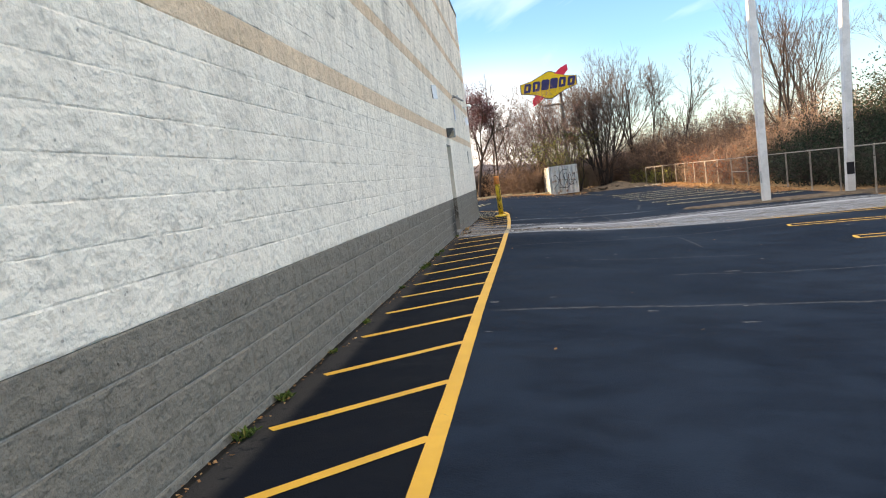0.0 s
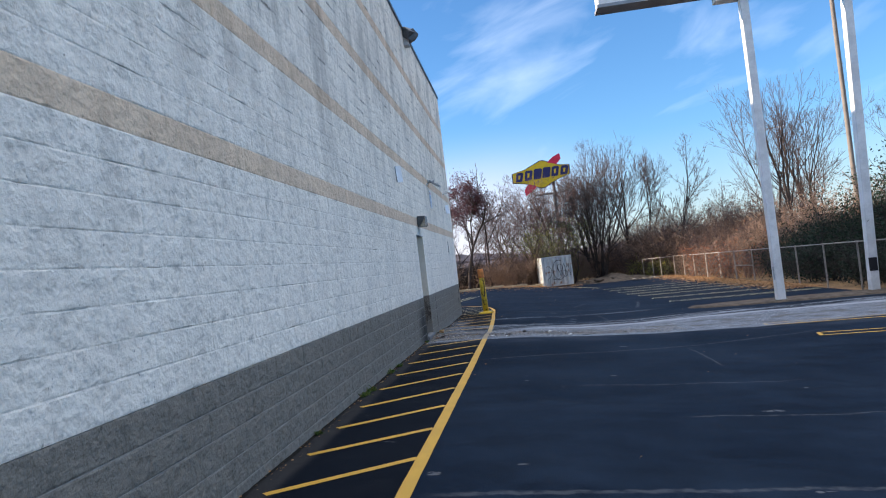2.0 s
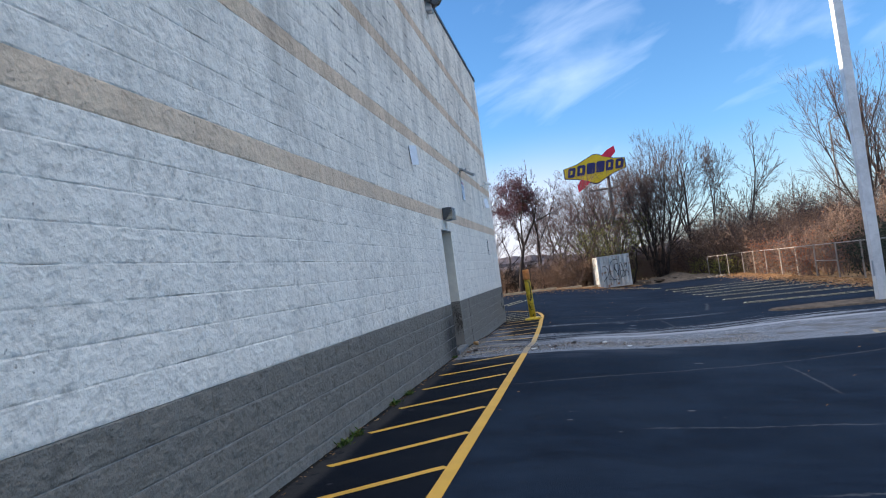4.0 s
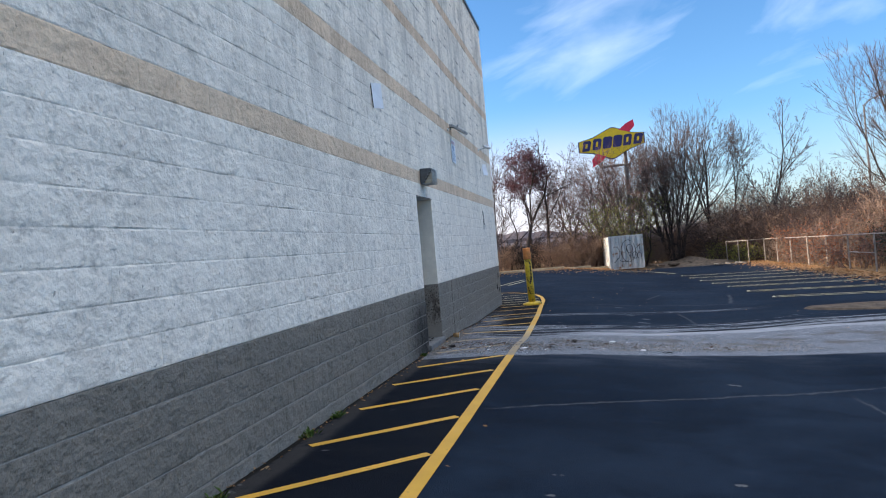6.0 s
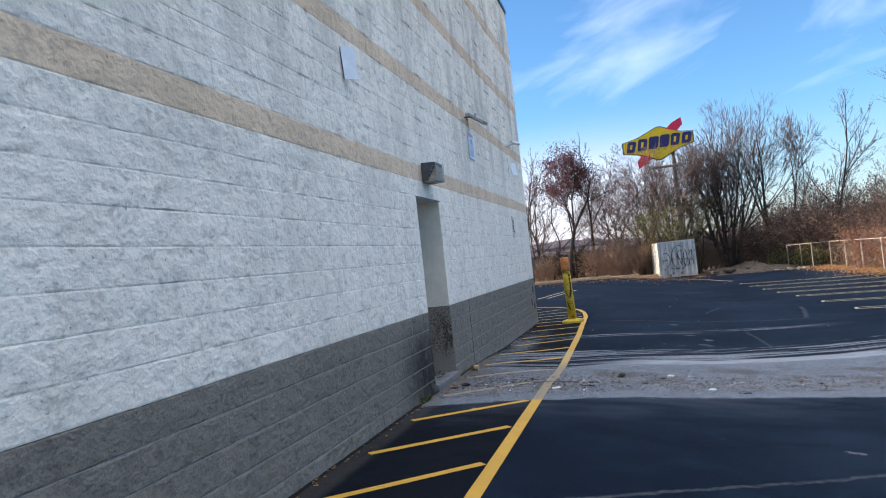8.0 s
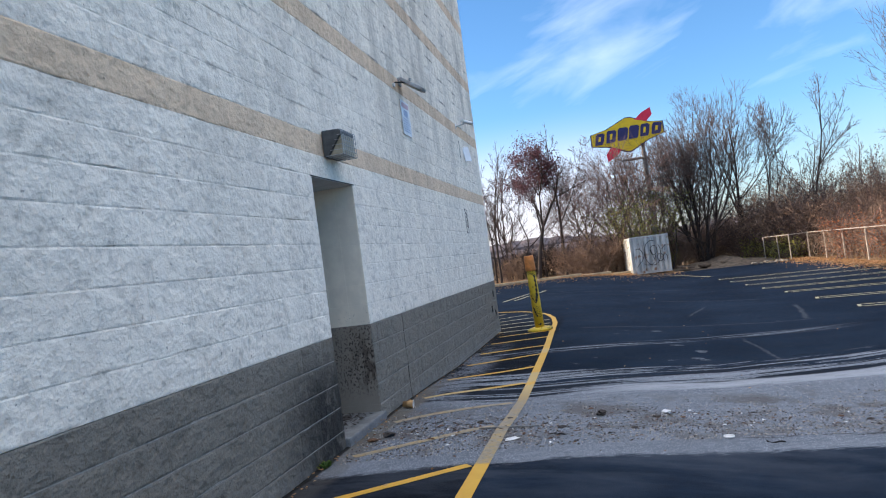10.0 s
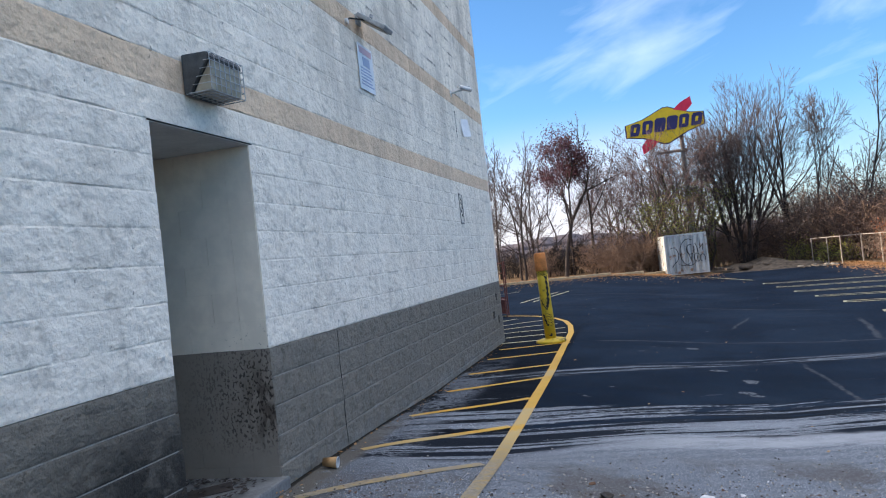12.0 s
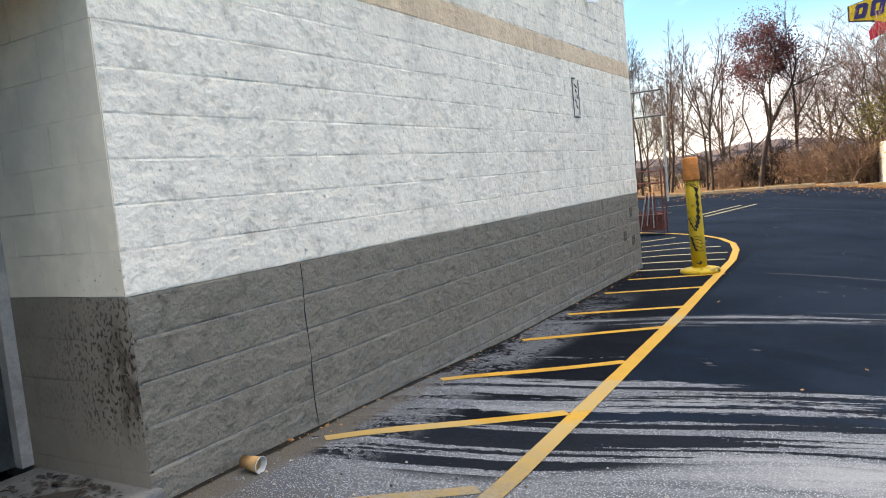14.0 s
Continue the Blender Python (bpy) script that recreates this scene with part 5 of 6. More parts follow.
def crumple(size, seed, flat=0.4):
    b = bmesh.new()
    rj = random.Random(seed)
    bmesh.ops.create_icosphere(b, subdivisions=2, radius=size)
    for v in b.verts:
        n = noise.noise(v.co * (2.2 / size) + Vector((seed * 7.3, 0, 0)))
        v.co *= (1 + 0.6 * n) * rj.uniform(0.6, 1.25)
        v.co.z *= flat * 0.75
    return b


def litter(x, y, size, mat, label, category, seed, flat=0.4, group=""):
    b = crumple(size, seed, flat)
    low = min(v.co.z for v in b.verts)
    ob = part(category.replace(" ", "_"), b, mat)
    ob.location = (x, y, gz(x, y) - low - size * 0.05)
    ob.rotation_euler[2] = seed * 1.7
    tagged(ob, label, category, group)


litter(-0.24, 20.13, 0.055, M_RAG, "dark crumpled rag on the worn belt", "rag", 1, 0.6)
litter(0.37, 20.29, 0.05, M_PAPER, "crumpled white paper scrap on the worn belt", "paper scrap", 2, 0.5)
litter(-0.58, 19.50, 0.04, M_RAG, "flat dark rubbish scrap on the worn belt", "rubbish", 3, 0.3)
litter(-0.97, 19.06, 0.06, M_PAPER, "flattened white wrapper beside the yellow line", "wrapper", 4, 0.15)


def strap(x, y, size, turn, sweep, label):
    """A thin black band lying curled on the ground."""
    b = bmesh.new()
    prev = None
    for i in range(13):
        a = radians(turn + sweep * i / 12)
        q = (x + size * math.cos(a), y + size * 0.6 * math.sin(a), gz(x, y) + 0.008 + 0.006 * math.sin(i * 0.9))
        if prev:
            add_tube(b, prev, q, 0.0065, sides=6)
        prev = q
    tagged(part("strap", b, M_BLACK), label, "strap", "curled straps")


strap(-0.56, 19.25, 0.06, 150, 150, "short curled black strap on the worn belt")
strap(1.12, 19.19, 0.07, 160, 170, "thin curled black strap on the asphalt")
litter(-2.2, 19.10, 0.045, M_DEADLEAF, "clump of dead leaves beside the step", "leaf clump", 7, 0.5)
litter(-2.1, 19.25, 0.05, M_RAG, "dark clod of rubbish beside the step", "rubbish", 8, 0.6)
litter(-1.12, 19.90, 0.055, M_RAG, "flat torn asphalt flake on the yellow line", "asphalt flake", 9, 0.15)
for i, (x, y) in enumerate(((0.36, 20.2), (0.5, 20.12), (0.27, 20.08), (-0.69, 19.68), (-0.35, 20.5), (0.05, 19.5), (0.6, 20.5), (1.9, 20.3), (2.1, 20.15), (-1.5, 19.2), (-1.7, 19.6), (-1.35, 19.75), (-1.85, 19.3))):
    litter(x, y, 0.018 + 0.008 * (i % 3), (M_PAPER, M_DEADLEAF, M_RAG)[i % 3], "small scrap of litter on the worn belt", "scrap", 20 + i, 0.35, "scraps on the belt")
disc = bmesh.new()
lathe(disc, [(0.042, 0.0), (0.046, 0.008), (0.040, 0.014), (0.036, 0.008)], 20)
lid = part("cup_lid", disc, M_PAPER, None, "", True)
lid.location = (0.78, 19.27, gz(0.78, 19.27) + 0.002)
tagged(lid, "white plastic cup lid lying on the asphalt", "lid")
bm = bmesh.new()
add_tube(bm, (-1.30, 19.40, gz(-1.30, 19.40) + 0.01), (-0.78, 19.52, gz(-0.78, 19.52) + 0.012), 0.006, sides=6)
tagged(part("stick", bm, M_CONC), "thin pale stick lying across the yellow line", "stick")
bm = bmesh.new()
add_box(bm, -0.2, 0.12, -0.09, 0.09, 0, 0.006, 0.002)
cardboard = part("cardboard", bm, M_RAG)
cardboard.matrix_basis = pose(-2.75, 19.72, 0.118, 2, -3, 35)
tagged(cardboard, "torn wet cardboard on the doorway step", "cardboard")
# small flat scraps blown together
for name, mat, count, seed, lab in (("paper_crumbs", M_PAPER, 70, 5, "small torn white paper crumbs on the worn belt"), ("leaf_crumbs", M_DEADLEAF, 620, 6, "broken brown leaf crumbs on the worn belt"), ("dark_crumbs", M_RAG, 460, 7, "small dark bits of rubbish on the worn belt")):
    rc = np.random.default_rng(seed)
    V, F = [], []
    for i in range(count):
        mx_, my_ = ((0.35, 20.1), (-0.7, 19.5), (1.2, 20.2), (-2.1, 19.2), (-1.5, 19.4), (-1.6, 19.8), (-1.0, 19.3))[rc.integers(0, 7)]
        x, y = mx_ + rc.normal(0, 0.42), my_ + rc.normal(0, 0.26)
        if x < -2.34:
            continue
        z, a, s = gz(x, y) + 0.004, rc.uniform(0, 6.28), 0.006 + 0.02 * rc.random() ** 2
        c, q = math.cos(a) * s, math.sin(a) * s
        n = len(V)
        V += [(x - c, y - q, z), (x + q * 0.5, y - c * 0.5, z + s * rc.uniform(0, 0.6)), (x + c, y + q, z), (x - q * 0.5, y + c * 0.5, z + s * rc.uniform(0.0, 0.5))]
        F.append((n, n + 1, n + 2, n + 3))
    tagged(mesh_object(name, V, F, mat), lab, "crumbs", kind="stuff")
# wet leaves and broken bits on the doorway step
rc = np.random.default_rng(21)
V, F = [], []
for i in range(420):
    x, y = rc.uniform(-3.15, -2.46), rc.uniform(19.0, 19.95)
    if rc.random() > 0.35 + 0.65 * (y - 19.0):
        continue
    a, s, z = rc.uniform(0, 6.28), rc.uniform(0.008, 0.03), 0.122 + rc.uniform(0, 0.006)
    c, q = math.cos(a) * s, math.sin(a) * s
    n = len(V)
    V += [(x - c, y - q, z), (x + q * 0.6, y - c * 0.6, z + s * rc.uniform(0, 0.6)), (x + c, y + q, z), (x - q * 0.6, y + c * 0.6, z + s * rc.uniform(0.0, 0.5))]
    F.append((n, n + 1, n + 2, n + 3))
tagged(mesh_object("step_debris", V, F, M_RAG), "wet dark leaves and crumbs on the doorway step", "debris", kind="stuff")
# fine grit and bits on the belt
rs = np.random.default_rng(12)
V, F = [], []
for i in range(5000):
    x = rs.uniform(-2.3, 3.5)
    y = 18.75 + 0.28 * (x + 1) + abs(rs.normal(0.6, 0.7))
    s = rs.uniform(0.004, 0.014)
    z = gz(x, y)
    a = rs.uniform(0, 6.28)
    n = len(V)
    V += [(x + s * math.cos(a), y + s * math.sin(a), z), (x + s * math.cos(a + 2.1), y + s * math.sin(a + 2.1), z), (x + s * math.cos(a + 4.2), y + s * math.sin(a + 4.2), z), (x, y, z + s * 0.8)]
    F += [(n, n + 1, n + 3), (n + 1, n + 2, n + 3), (n + 2, n, n + 3)]
k = Nodes("grit", 0.9)
M_GRIT = k.done(k.mix(k.ramp(k.island(), 0.2, 0.9), (0.05, 0.04, 0.035), (0.42, 0.38, 0.33)))
tagged(mesh_object("grit", V, F, M_GRIT), "loose grit and crumbs on the worn asphalt", "grit", kind="stuff")


# ---------------------------------------------------------------- trees and scrub
class Grower:
    """Grows a bare tree as tapered tubes; wood and twigs are kept apart."""

    def __init__(self, seed):
        self.r = random.Random(seed)
        self.wood, self.twig, self.tips = ([], []), ([], []), []

    def tube(self, pts, r0, r1, sides, store):
        V, F = store
        n = len(pts)
        base = len(V)
        for i, p in enumerate(pts):
            d = (pts[min(i + 1, n - 1)] - pts[max(i - 1, 0)]).normalized()
            u = d.orthogonal().normalized()
            w = d.cross(u)
            rad = r0 + (r1 - r0) * i / (n - 1)
            for s in range(sides):
                a = 2 * math.pi * s / sides
                V.append(p + u * (rad * math.cos(a)) + w * (rad * math.sin(a)))
        for i in range(n - 1):
            for s in range(sides):
                a, b = base + i * sides + s, base + i * sides + (s + 1) % sides
                F.append((a, b, b + sides, a + sides))

    def branch(self, p, d, length, rad, level, cfg):
        r = self.r
        segs = 6 if level == 0 else (4 if level == 1 else (3 if level < cfg["levels"] else 2))
        pts, q, dd = [p.copy()], p.copy(), d.copy()
        for i in range(segs):
            dd = (dd + Vector((r.gauss(0, 1), r.gauss(0, 1), r.gauss(0, 1))) * cfg["wiggle"] + Vector((0, 0, cfg["up"] * (1 if level else 0.6)))).normalized()
            q = q + dd * (length / segs)
            pts.append(q.copy())
        end = rad * (0.35 if level < cfg["levels"] else 0.4)
        thin = rad < 0.022
        self.tube(pts, rad, end, 7 if level == 0 else (4 if not thin else 3), self.twig if thin else self.wood)
        if level >= cfg["levels"]:
            self.tips.append(pts[-1])
            self.tips.append(pts[1])
            return
        kids = cfg["kids"][level]
        for i in range(kids):
            f = cfg["from"][level] + (1 - cfg["from"][level]) * (i + r.random() * 0.8) / kids
            f = min(f, 0.99)
            j = min(int(f * segs), segs - 1)
            at = pts[j].lerp(pts[j + 1], f * segs - j)
            axis = (pts[j + 1] - pts[j]).normalized()
            side = axis.orthogonal().normalized()
            side.rotate(Matrix.Rotation(r.uniform(0, 6.283), 3, axis))
            ang = radians(r.uniform(*cfg["angle"]))
            nd = (axis * math.cos(ang) + side * math.sin(ang)).normalized()
            self.branch(at, nd, length * cfg["ratio"] * r.uniform(0.65, 1.15) * (1.15 - 0.5 * f), max(rad * (1 - 0.6 * f) * cfg["thin"], 0.0115), level + 1, cfg)
        self.branch(pts[-1], dd, length * cfg["ratio"] * 0.8, max(end, 0.0115), level + 1, cfg)




def fork(g, p, d, length, rad, level, cfg):
    """Grows by forking: every limb splits at its end into two or three, and bears short side twigs."""
    r = g.r
    last = level >= cfg["levels"]
    segs = 5 if level == 0 else (2 if last else 3)
    pts, q, dd = [p.copy()], p.copy(), d.copy()
    for i in range(segs):
        dd = (dd + Vector((r.gauss(0, 1), r.gauss(0, 1), r.gauss(0, 1))) * cfg["wiggle"] + Vector((0, 0, cfg["up"]))).normalized()
        q = q + dd * (length / segs)
        pts.append(q.copy())
    rad = max(rad, cfg["least"])
    thin = rad < 0.024
    g.tube(pts, rad, max(rad * 0.72, cfg["least"] * 0.8), 8 if level == 0 else (5 if not thin else 3), g.twig if thin else g.wood)
    env = cfg.get("env")
    if env and level >= 3 and not last:
        e = pts[-1]
        last = (e.x / env[1]) ** 2 + (e.y / env[1]) ** 2 + ((e.z - env[0]) / env[2]) ** 2 > 1.0
    if last:
        g.tips.append(pts[-1])
        return
    n = 3 if r.random() < cfg["three"] else 2
    side = dd.orthogonal().normalized()
    side.rotate(Matrix.Rotation(r.uniform(0, 6.283), 3, dd))
    for i in range(n):
        s = side.copy()
        s.rotate(Matrix.Rotation(6.283 * i / n + r.gauss(0, 0.3), 3, dd))
        lead = cfg.get("lead", 0) and i == 0
        a = radians(r.uniform(*cfg["angle"]) * (0.15 if lead else (0.55 if i == 0 else 1.0)))
        fork(g, pts[-1], (dd * math.cos(a) + s * math.sin(a)).normalized(), length * cfg["ratio"] * r.uniform(0.8, 1.15) * (1.0 if lead or not cfg.get("lead") else 0.75), rad * (0.74 if lead else (0.70 if i == 0 else 0.50)), level + 1, cfg)
    for i in range(cfg["side"][min(level, len(cfg["side"]) - 1)]):
        j = r.randrange(0 if level else 2, segs)
        at_ = pts[j].lerp(pts[j + 1], r.random())
        s = dd.orthogonal().normalized()
        s.rotate(Matrix.Rotation(r.uniform(0, 6.283), 3, dd))
        a = radians(r.uniform(30, 65))
        fork(g, at_, (dd * math.cos(a) + s * math.sin(a)).normalized(), length * cfg["ratio"] * r.uniform(0.45, 0.8), rad * 0.4, min(level + 2 + (level < 2), cfg["levels"]), cfg)


VASE = dict(wiggle=0.045, up=0.045, levels=8, angle=(8, 27), ratio=0.79, three=0.30, side=(1, 1, 1, 1, 2, 2, 2, 2), least=0.0068, first=0.25, env=(7.2, 2.9, 4.9))
TALL = dict(wiggle=0.05, up=0.05, levels=7, angle=(9, 30), ratio=0.77, three=0.22, side=(1, 2, 1, 1, 1, 2, 2), least=0.0070, first=0.25)
OAK = dict(wiggle=0.06, up=0.012, levels=7, angle=(16, 48), ratio=0.72, three=0.65, side=(0, 1, 2, 2, 2, 2, 2), least=0.0075, first=0.46, env=(6.9, 2.0, 2.6))
BUSHY = dict(wiggle=0.11, up=0.0, levels=6, angle=(14, 46), ratio=0.76, three=0.30, side=(1, 1, 1, 1, 1, 2), least=0.0072, first=0.28)
SLIM = dict(wiggle=0.04, up=0.035, levels=7, angle=(18, 44), ratio=0.74, three=0.55, side=(3, 2, 2, 1, 1, 2, 2), least=0.0066, first=0.32, lead=1)
SHRUB = dict(wiggle=0.20, up=-0.01, levels=3, kids=(5, 3, 2), angle=(20, 60), ratio=0.55, thin=0.55)
SHRUB["from"] = (0.15, 0.2, 0.2)


def leaf_quads(tips, count, spread, size, seed):
    r = np.random.default_rng(seed)
    T = np.array([tuple(t) for t in tips])
    c = T[r.integers(0, len(T), count)] + r.normal(0, spread, (count, 3))
    u = r.normal(0, 1, (count, 3))
    u /= np.linalg.norm(u, axis=1)[:, None]
    w = np.cross(u, r.normal(0, 1, (count, 3)))
    w /= np.linalg.norm(w, axis=1)[:, None]
    s = (size * r.uniform(0.6, 1.3, count))[:, None]
    V = np.stack([c - u * s, c - w * s * 0.55, c + u * s, c + w * s * 0.55], 1).reshape(-1, 3)
    F = np.arange(count * 4).reshape(-1, 4)
    return V.tolist(), F.tolist()


def make_tree(name, label, seed, cfg, height, rad, stems=1, lean=0.12, wood=M_BARK, twig=M_TWIG, leaves=None, place=None, category="tree", group=""):
    g = Grower(seed)
    for i in range(stems):
        a = 2 * math.pi * i / max(stems, 1) + g.r.random()
        tilt = lean * (0.5 + g.r.random()) if stems > 1 else lean * 0.3
        d = Vector((math.cos(a) * tilt, math.sin(a) * tilt, 1)).normalized()
        p = Vector((math.cos(a) * 0.35 * (stems > 1), math.sin(a) * 0.35 * (stems > 1), -0.15))
        fork(g, p, d, height * cfg["first"] * g.r.uniform(0.85, 1.1), rad * g.r.uniform(0.75, 1.1), 0, cfg)
    top = max(v.z for v in g.twig[0]) if g.twig[0] else height
    f = height / top
    t = thing(name, label, category, place, group)
    mesh_object("trunk", [tuple(v * f) for v in g.wood[0]], g.wood[1], wood, t, True)
    if g.twig[0]:
        crown = mesh_object("crown", [tuple(v * f) for v in g.twig[0]], g.twig[1], twig, t)
    if leaves:
        mat, count, spread, size = leaves
        tips = [v * f for v in g.tips]
        if mat is M_LEAF_RED:
            tips = [v for v in tips if v.z > 0.47 * height]
        V, F = leaf_quads(tips, count, spread, size, seed)
        mesh_object("foliage", V, F, mat, crown)
    return t


def at(x, y, turn=0.0, s=1.0):
    return pose(x, y, gz(x, y) - 0.05, 0, 0, turn) @ Matrix.Diagonal((s, s, s, 1))


def again(ob, spots):
    for x, y, turn, s in spots:
        q = copy_thing(ob, pose(x, y, gz(x, y) - 0.05, 0, 0, turn))
        q.scale = (s, s, s)


# the tall bunch of stems in the middle of the view
make_tree("tree", "tall bare many-stemmed tree with a rounded fan of fine twigs", 11, dict(TALL, up=0.036, three=0.30, least=0.0085, side=(1, 2, 1, 1, 2, 2, 2)), 11.5, 0.15, 9, 0.27, M_BARK_D, M_TWIG, None, at(6.1, 61.3))
t_two = make_tree("tree", "bare twin-stemmed tree with a narrow greyish crown", 12, dict(VASE, levels=8, env=(6.6, 1.8, 4.3)), 10.4, 0.13, 2, 0.14, M_BARK_D, M_TWIG, None, at(9.5, 62.2))
make_tree("tree", "bare twin-stemmed tree rising behind the fuel sign", 19, dict(VASE, levels=7, up=0.03, angle=(9, 30), least=0.008, env=(6.3, 2.4, 4.4)), 10.6, 0.13, 3, 0.20, M_BARK_D, M_TWIG, None, at(3.2, 64.5))
make_tree("tree", "slim bare tree with fine upright twigs", 13, dict(SLIM, levels=7), 10.7, 0.11, 1, 0.2, M_BARK_D, M_TWIG, None, at(12.2, 60.3))
t_big = make_tree("tree", "tall bare roadside tree with a broad twiggy crown", 14, TALL, 12.8, 0.15, 3, 0.10, M_BARK_D, M_TWIG, None, at(17.4, 52))
again(t_big, ((24.5, 66, 130, 1.05), (29.5, 55, 60, 1.0)))
# dark red oak past the corner
make_tree("tree", "tall oak holding dark red leaves above a bare trunk", 15, dict(OAK, env=(6.9, 2.0, 2.6)), 9.4, 0.15, 1, 0.1, M_BARK_D, M_BARK_D, (M_LEAF_RED, 10500, 0.22, 0.055), at(-4.3, 60.0))
# pink-brown twiggy small trees by the container
t_pink = make_tree("tree", "small bare tree with pinkish-brown arching twigs", 16, dict(BUSHY, levels=6), 9.0, 0.10, 4, 0.30, M_BARK, M_TWIG_R, None, at(1.5, 61.2))
again(t_pink, ((2.6, 62.4, 90, 0.95), (0.4, 62.0, 20, 0.85), (-0.6, 63.5, 200, 0.82), (3.0, 66, 300, 1.0)))
make_tree("tree", "bare small tree wrapped in yellow-green vines", 17, BUSHY, 5.6, 0.08, 3, 0.28, M_BARK_D, M_TWIG, (M_LEAF_VINE, 5200, 0.26, 0.055), at(3.6, 60.2))
# thin woods behind the kerb
t_w1 = make_tree("tree", "thin bare woodland tree with forking limbs", 21, SLIM, 9.7, 0.085, 1, 0.25, M_BARK_D, M_TWIG, None, at(-7.0, 61.5), group="thin woods behind the kerb")
t_w2 = make_tree("tree", "thin crooked bare woodland tree", 22, dict(BUSHY, levels=6), 8.2, 0.085, 1, 0.3, M_BARK_D, M_TWIG, None, at(-5.8, 64), group="thin woods behind the kerb")
t_w3 = make_tree("tree", "thin bare woodland tree with forking limbs", 23, SLIM, 10.2, 0.09, 1, 0.15, M_BARK_D, M_TWIG, None, at(-9.6, 63), group="thin woods behind the kerb")
rs = random.Random(4)
again(t_w1, [(rs.uniform(-14, -1), rs.uniform(60, 74), rs.uniform(0, 360), rs.uniform(0.85, 1.12)) for _ in range(9)])
again(t_w2, [(rs.uniform(-12, -1), rs.uniform(60, 76), rs.uniform(0, 360), rs.uniform(0.8, 1.1)) for _ in range(4)])
again(t_w3, [(rs.uniform(-16, -6), rs.uniform(63, 82), rs.uniform(0, 360), rs.uniform(0.85, 1.1)) for _ in range(6)])
again(t_w1, [(rs.uniform(13, 27), rs.uniform(60, 72), rs.uniform(0, 360), rs.uniform(0.6, 0.85)) for _ in range(5)])
again(t_w2, [(rs.uniform(10, 24), rs.uniform(58, 70), rs.uniform(0, 360), rs.uniform(0.5, 0.8)) for _ in range(6)])


def make_shrub(name, label, seed, height, stems, wood, leaves, place, category="shrub", group=""):
    g = Grower(seed)
    for i in range(stems):
        a = g.r.uniform(0, 6.283)
        rr = g.r.uniform(0, 1) ** 0.6 * height * (0.42 if height < 5 else 0.26)
        d = Vector((math.cos(a) * 0.45 * g.r.random(), math.sin(a) * 0.45 * g.r.random(), 1)).normalized()
        g.branch(Vector((math.cos(a) * rr, math.sin(a) * rr, -0.1)), d, height * g.r.uniform(0.35, 0.6), 0.022, 0, SHRUB)
    top = max(max(v.z for v in g.twig[0]), 0.1)
    f = height / top
    t = thing(name, label, category, place, group)
    V = [tuple(v * f) for v in g.wood[0]]
    n = len(V)
    mesh_object("branchwork", V + [tuple(v * f) for v in g.twig[0]], g.wood[1] + [tuple(i + n for i in q) for q in g.twig[1]], wood, t)
    if leaves:
        mat, count, spread, size = leaves
        V, F = leaf_quads([v * f for v in g.tips], count, spread, size, seed)
        mesh_object("foliage", V, F, mat, t)
    return t


# dry scrub bank
s_brown = make_shrub("shrub", "dense dry brown thicket on the leafy bank", 31, 3.2, 30, M_SCRUB, (M_LEAF_DRY, 8000, 0.24, 0.036), at(-0.6, 60.6), group="dry thickets")
again(s_brown, ((0.5, 61.2, 70, 0.8), (-1.7, 61.2, 150, 0.75), (11.6, 60.2, 120, 1.6), (17.5, 58.6, 80, 1.6), (10.4, 63.5, 35, 1.45), (8.0, 64.5, 135, 1.1), (3.0, 63.5, 315, 0.95), (5.2, 63.0, 40, 1.0), (1.6, 62.6, 260, 0.85),
                (12.2, 52.0, 250, 0.8), (12.6, 47.5, 300, 0.85), (13.0, 43.5, 15, 0.95), (15.4, 45.0, 90, 1.2), (17.5, 47, 330, 1.35), (4.9, 61.6, 75, 0.65), (16.5, 41.5, 245, 1.3), (19.5, 44, 65, 1.6)))
s_mound = make_shrub("shrub", "dense rusty brown thicket behind the fence end", 38, 4.95, 40, M_TWIG, (M_LEAF_RUST, 15000, 0.32, 0.040), at(11.6, 58.8), group="rusty thickets")
again(s_mound, ((9.6, 60.6, 100, 0.85), (13.8, 57.6, 200, 1.05), (15.6, 55.2, 300, 0.95), (14.0, 51.5, 40, 0.75), (14.2, 47.0, 130, 0.70), (16.8, 58.8, 250, 1.15), (12.4, 62.4, 20, 1.15), (19.0, 55.0, 70, 1.15)))
s_wood = make_shrub("shrub", "dark tangled undergrowth beneath the thin woods", 37, 2.7, 30, M_BARK_D, None, at(-4.6, 65.0), group="dark undergrowth beneath the woods")
again(s_wood, [(-12.5 + 1.35 * i, 65.0 + 2.3 * (i % 3), 67 * i, 0.8 + 0.14 * (i % 4)) for i in range(0, 8, 2)] + [(-2.6, 66.0, 40, 0.8)])
s_under = make_shrub("shrub", "bare brown undergrowth beneath the thin woods", 36, 2.1, 16, M_SCRUB, None, at(-6.0, 63.0), group="undergrowth beneath the woods")
again(s_under, [(-13.5 + 2.4 * i, 64 + 3.6 * (i % 3), 77 * i, 0.8 + 0.15 * (i % 4)) for i in range(6)])
s_red = make_shrub("shrub", "orange-red leafed scrub behind the fence", 32, 2.9, 14, M_TWIG_R, (M_LEAF_ORANGE, 1500, 0.2, 0.05), at(11.9, 46.5), group="red scrub")
again(s_red, ((11.8, 41.5, 80, 0.75), (11.7, 50.2, 160, 0.85), (11.9, 54.0, 300, 0.6)))
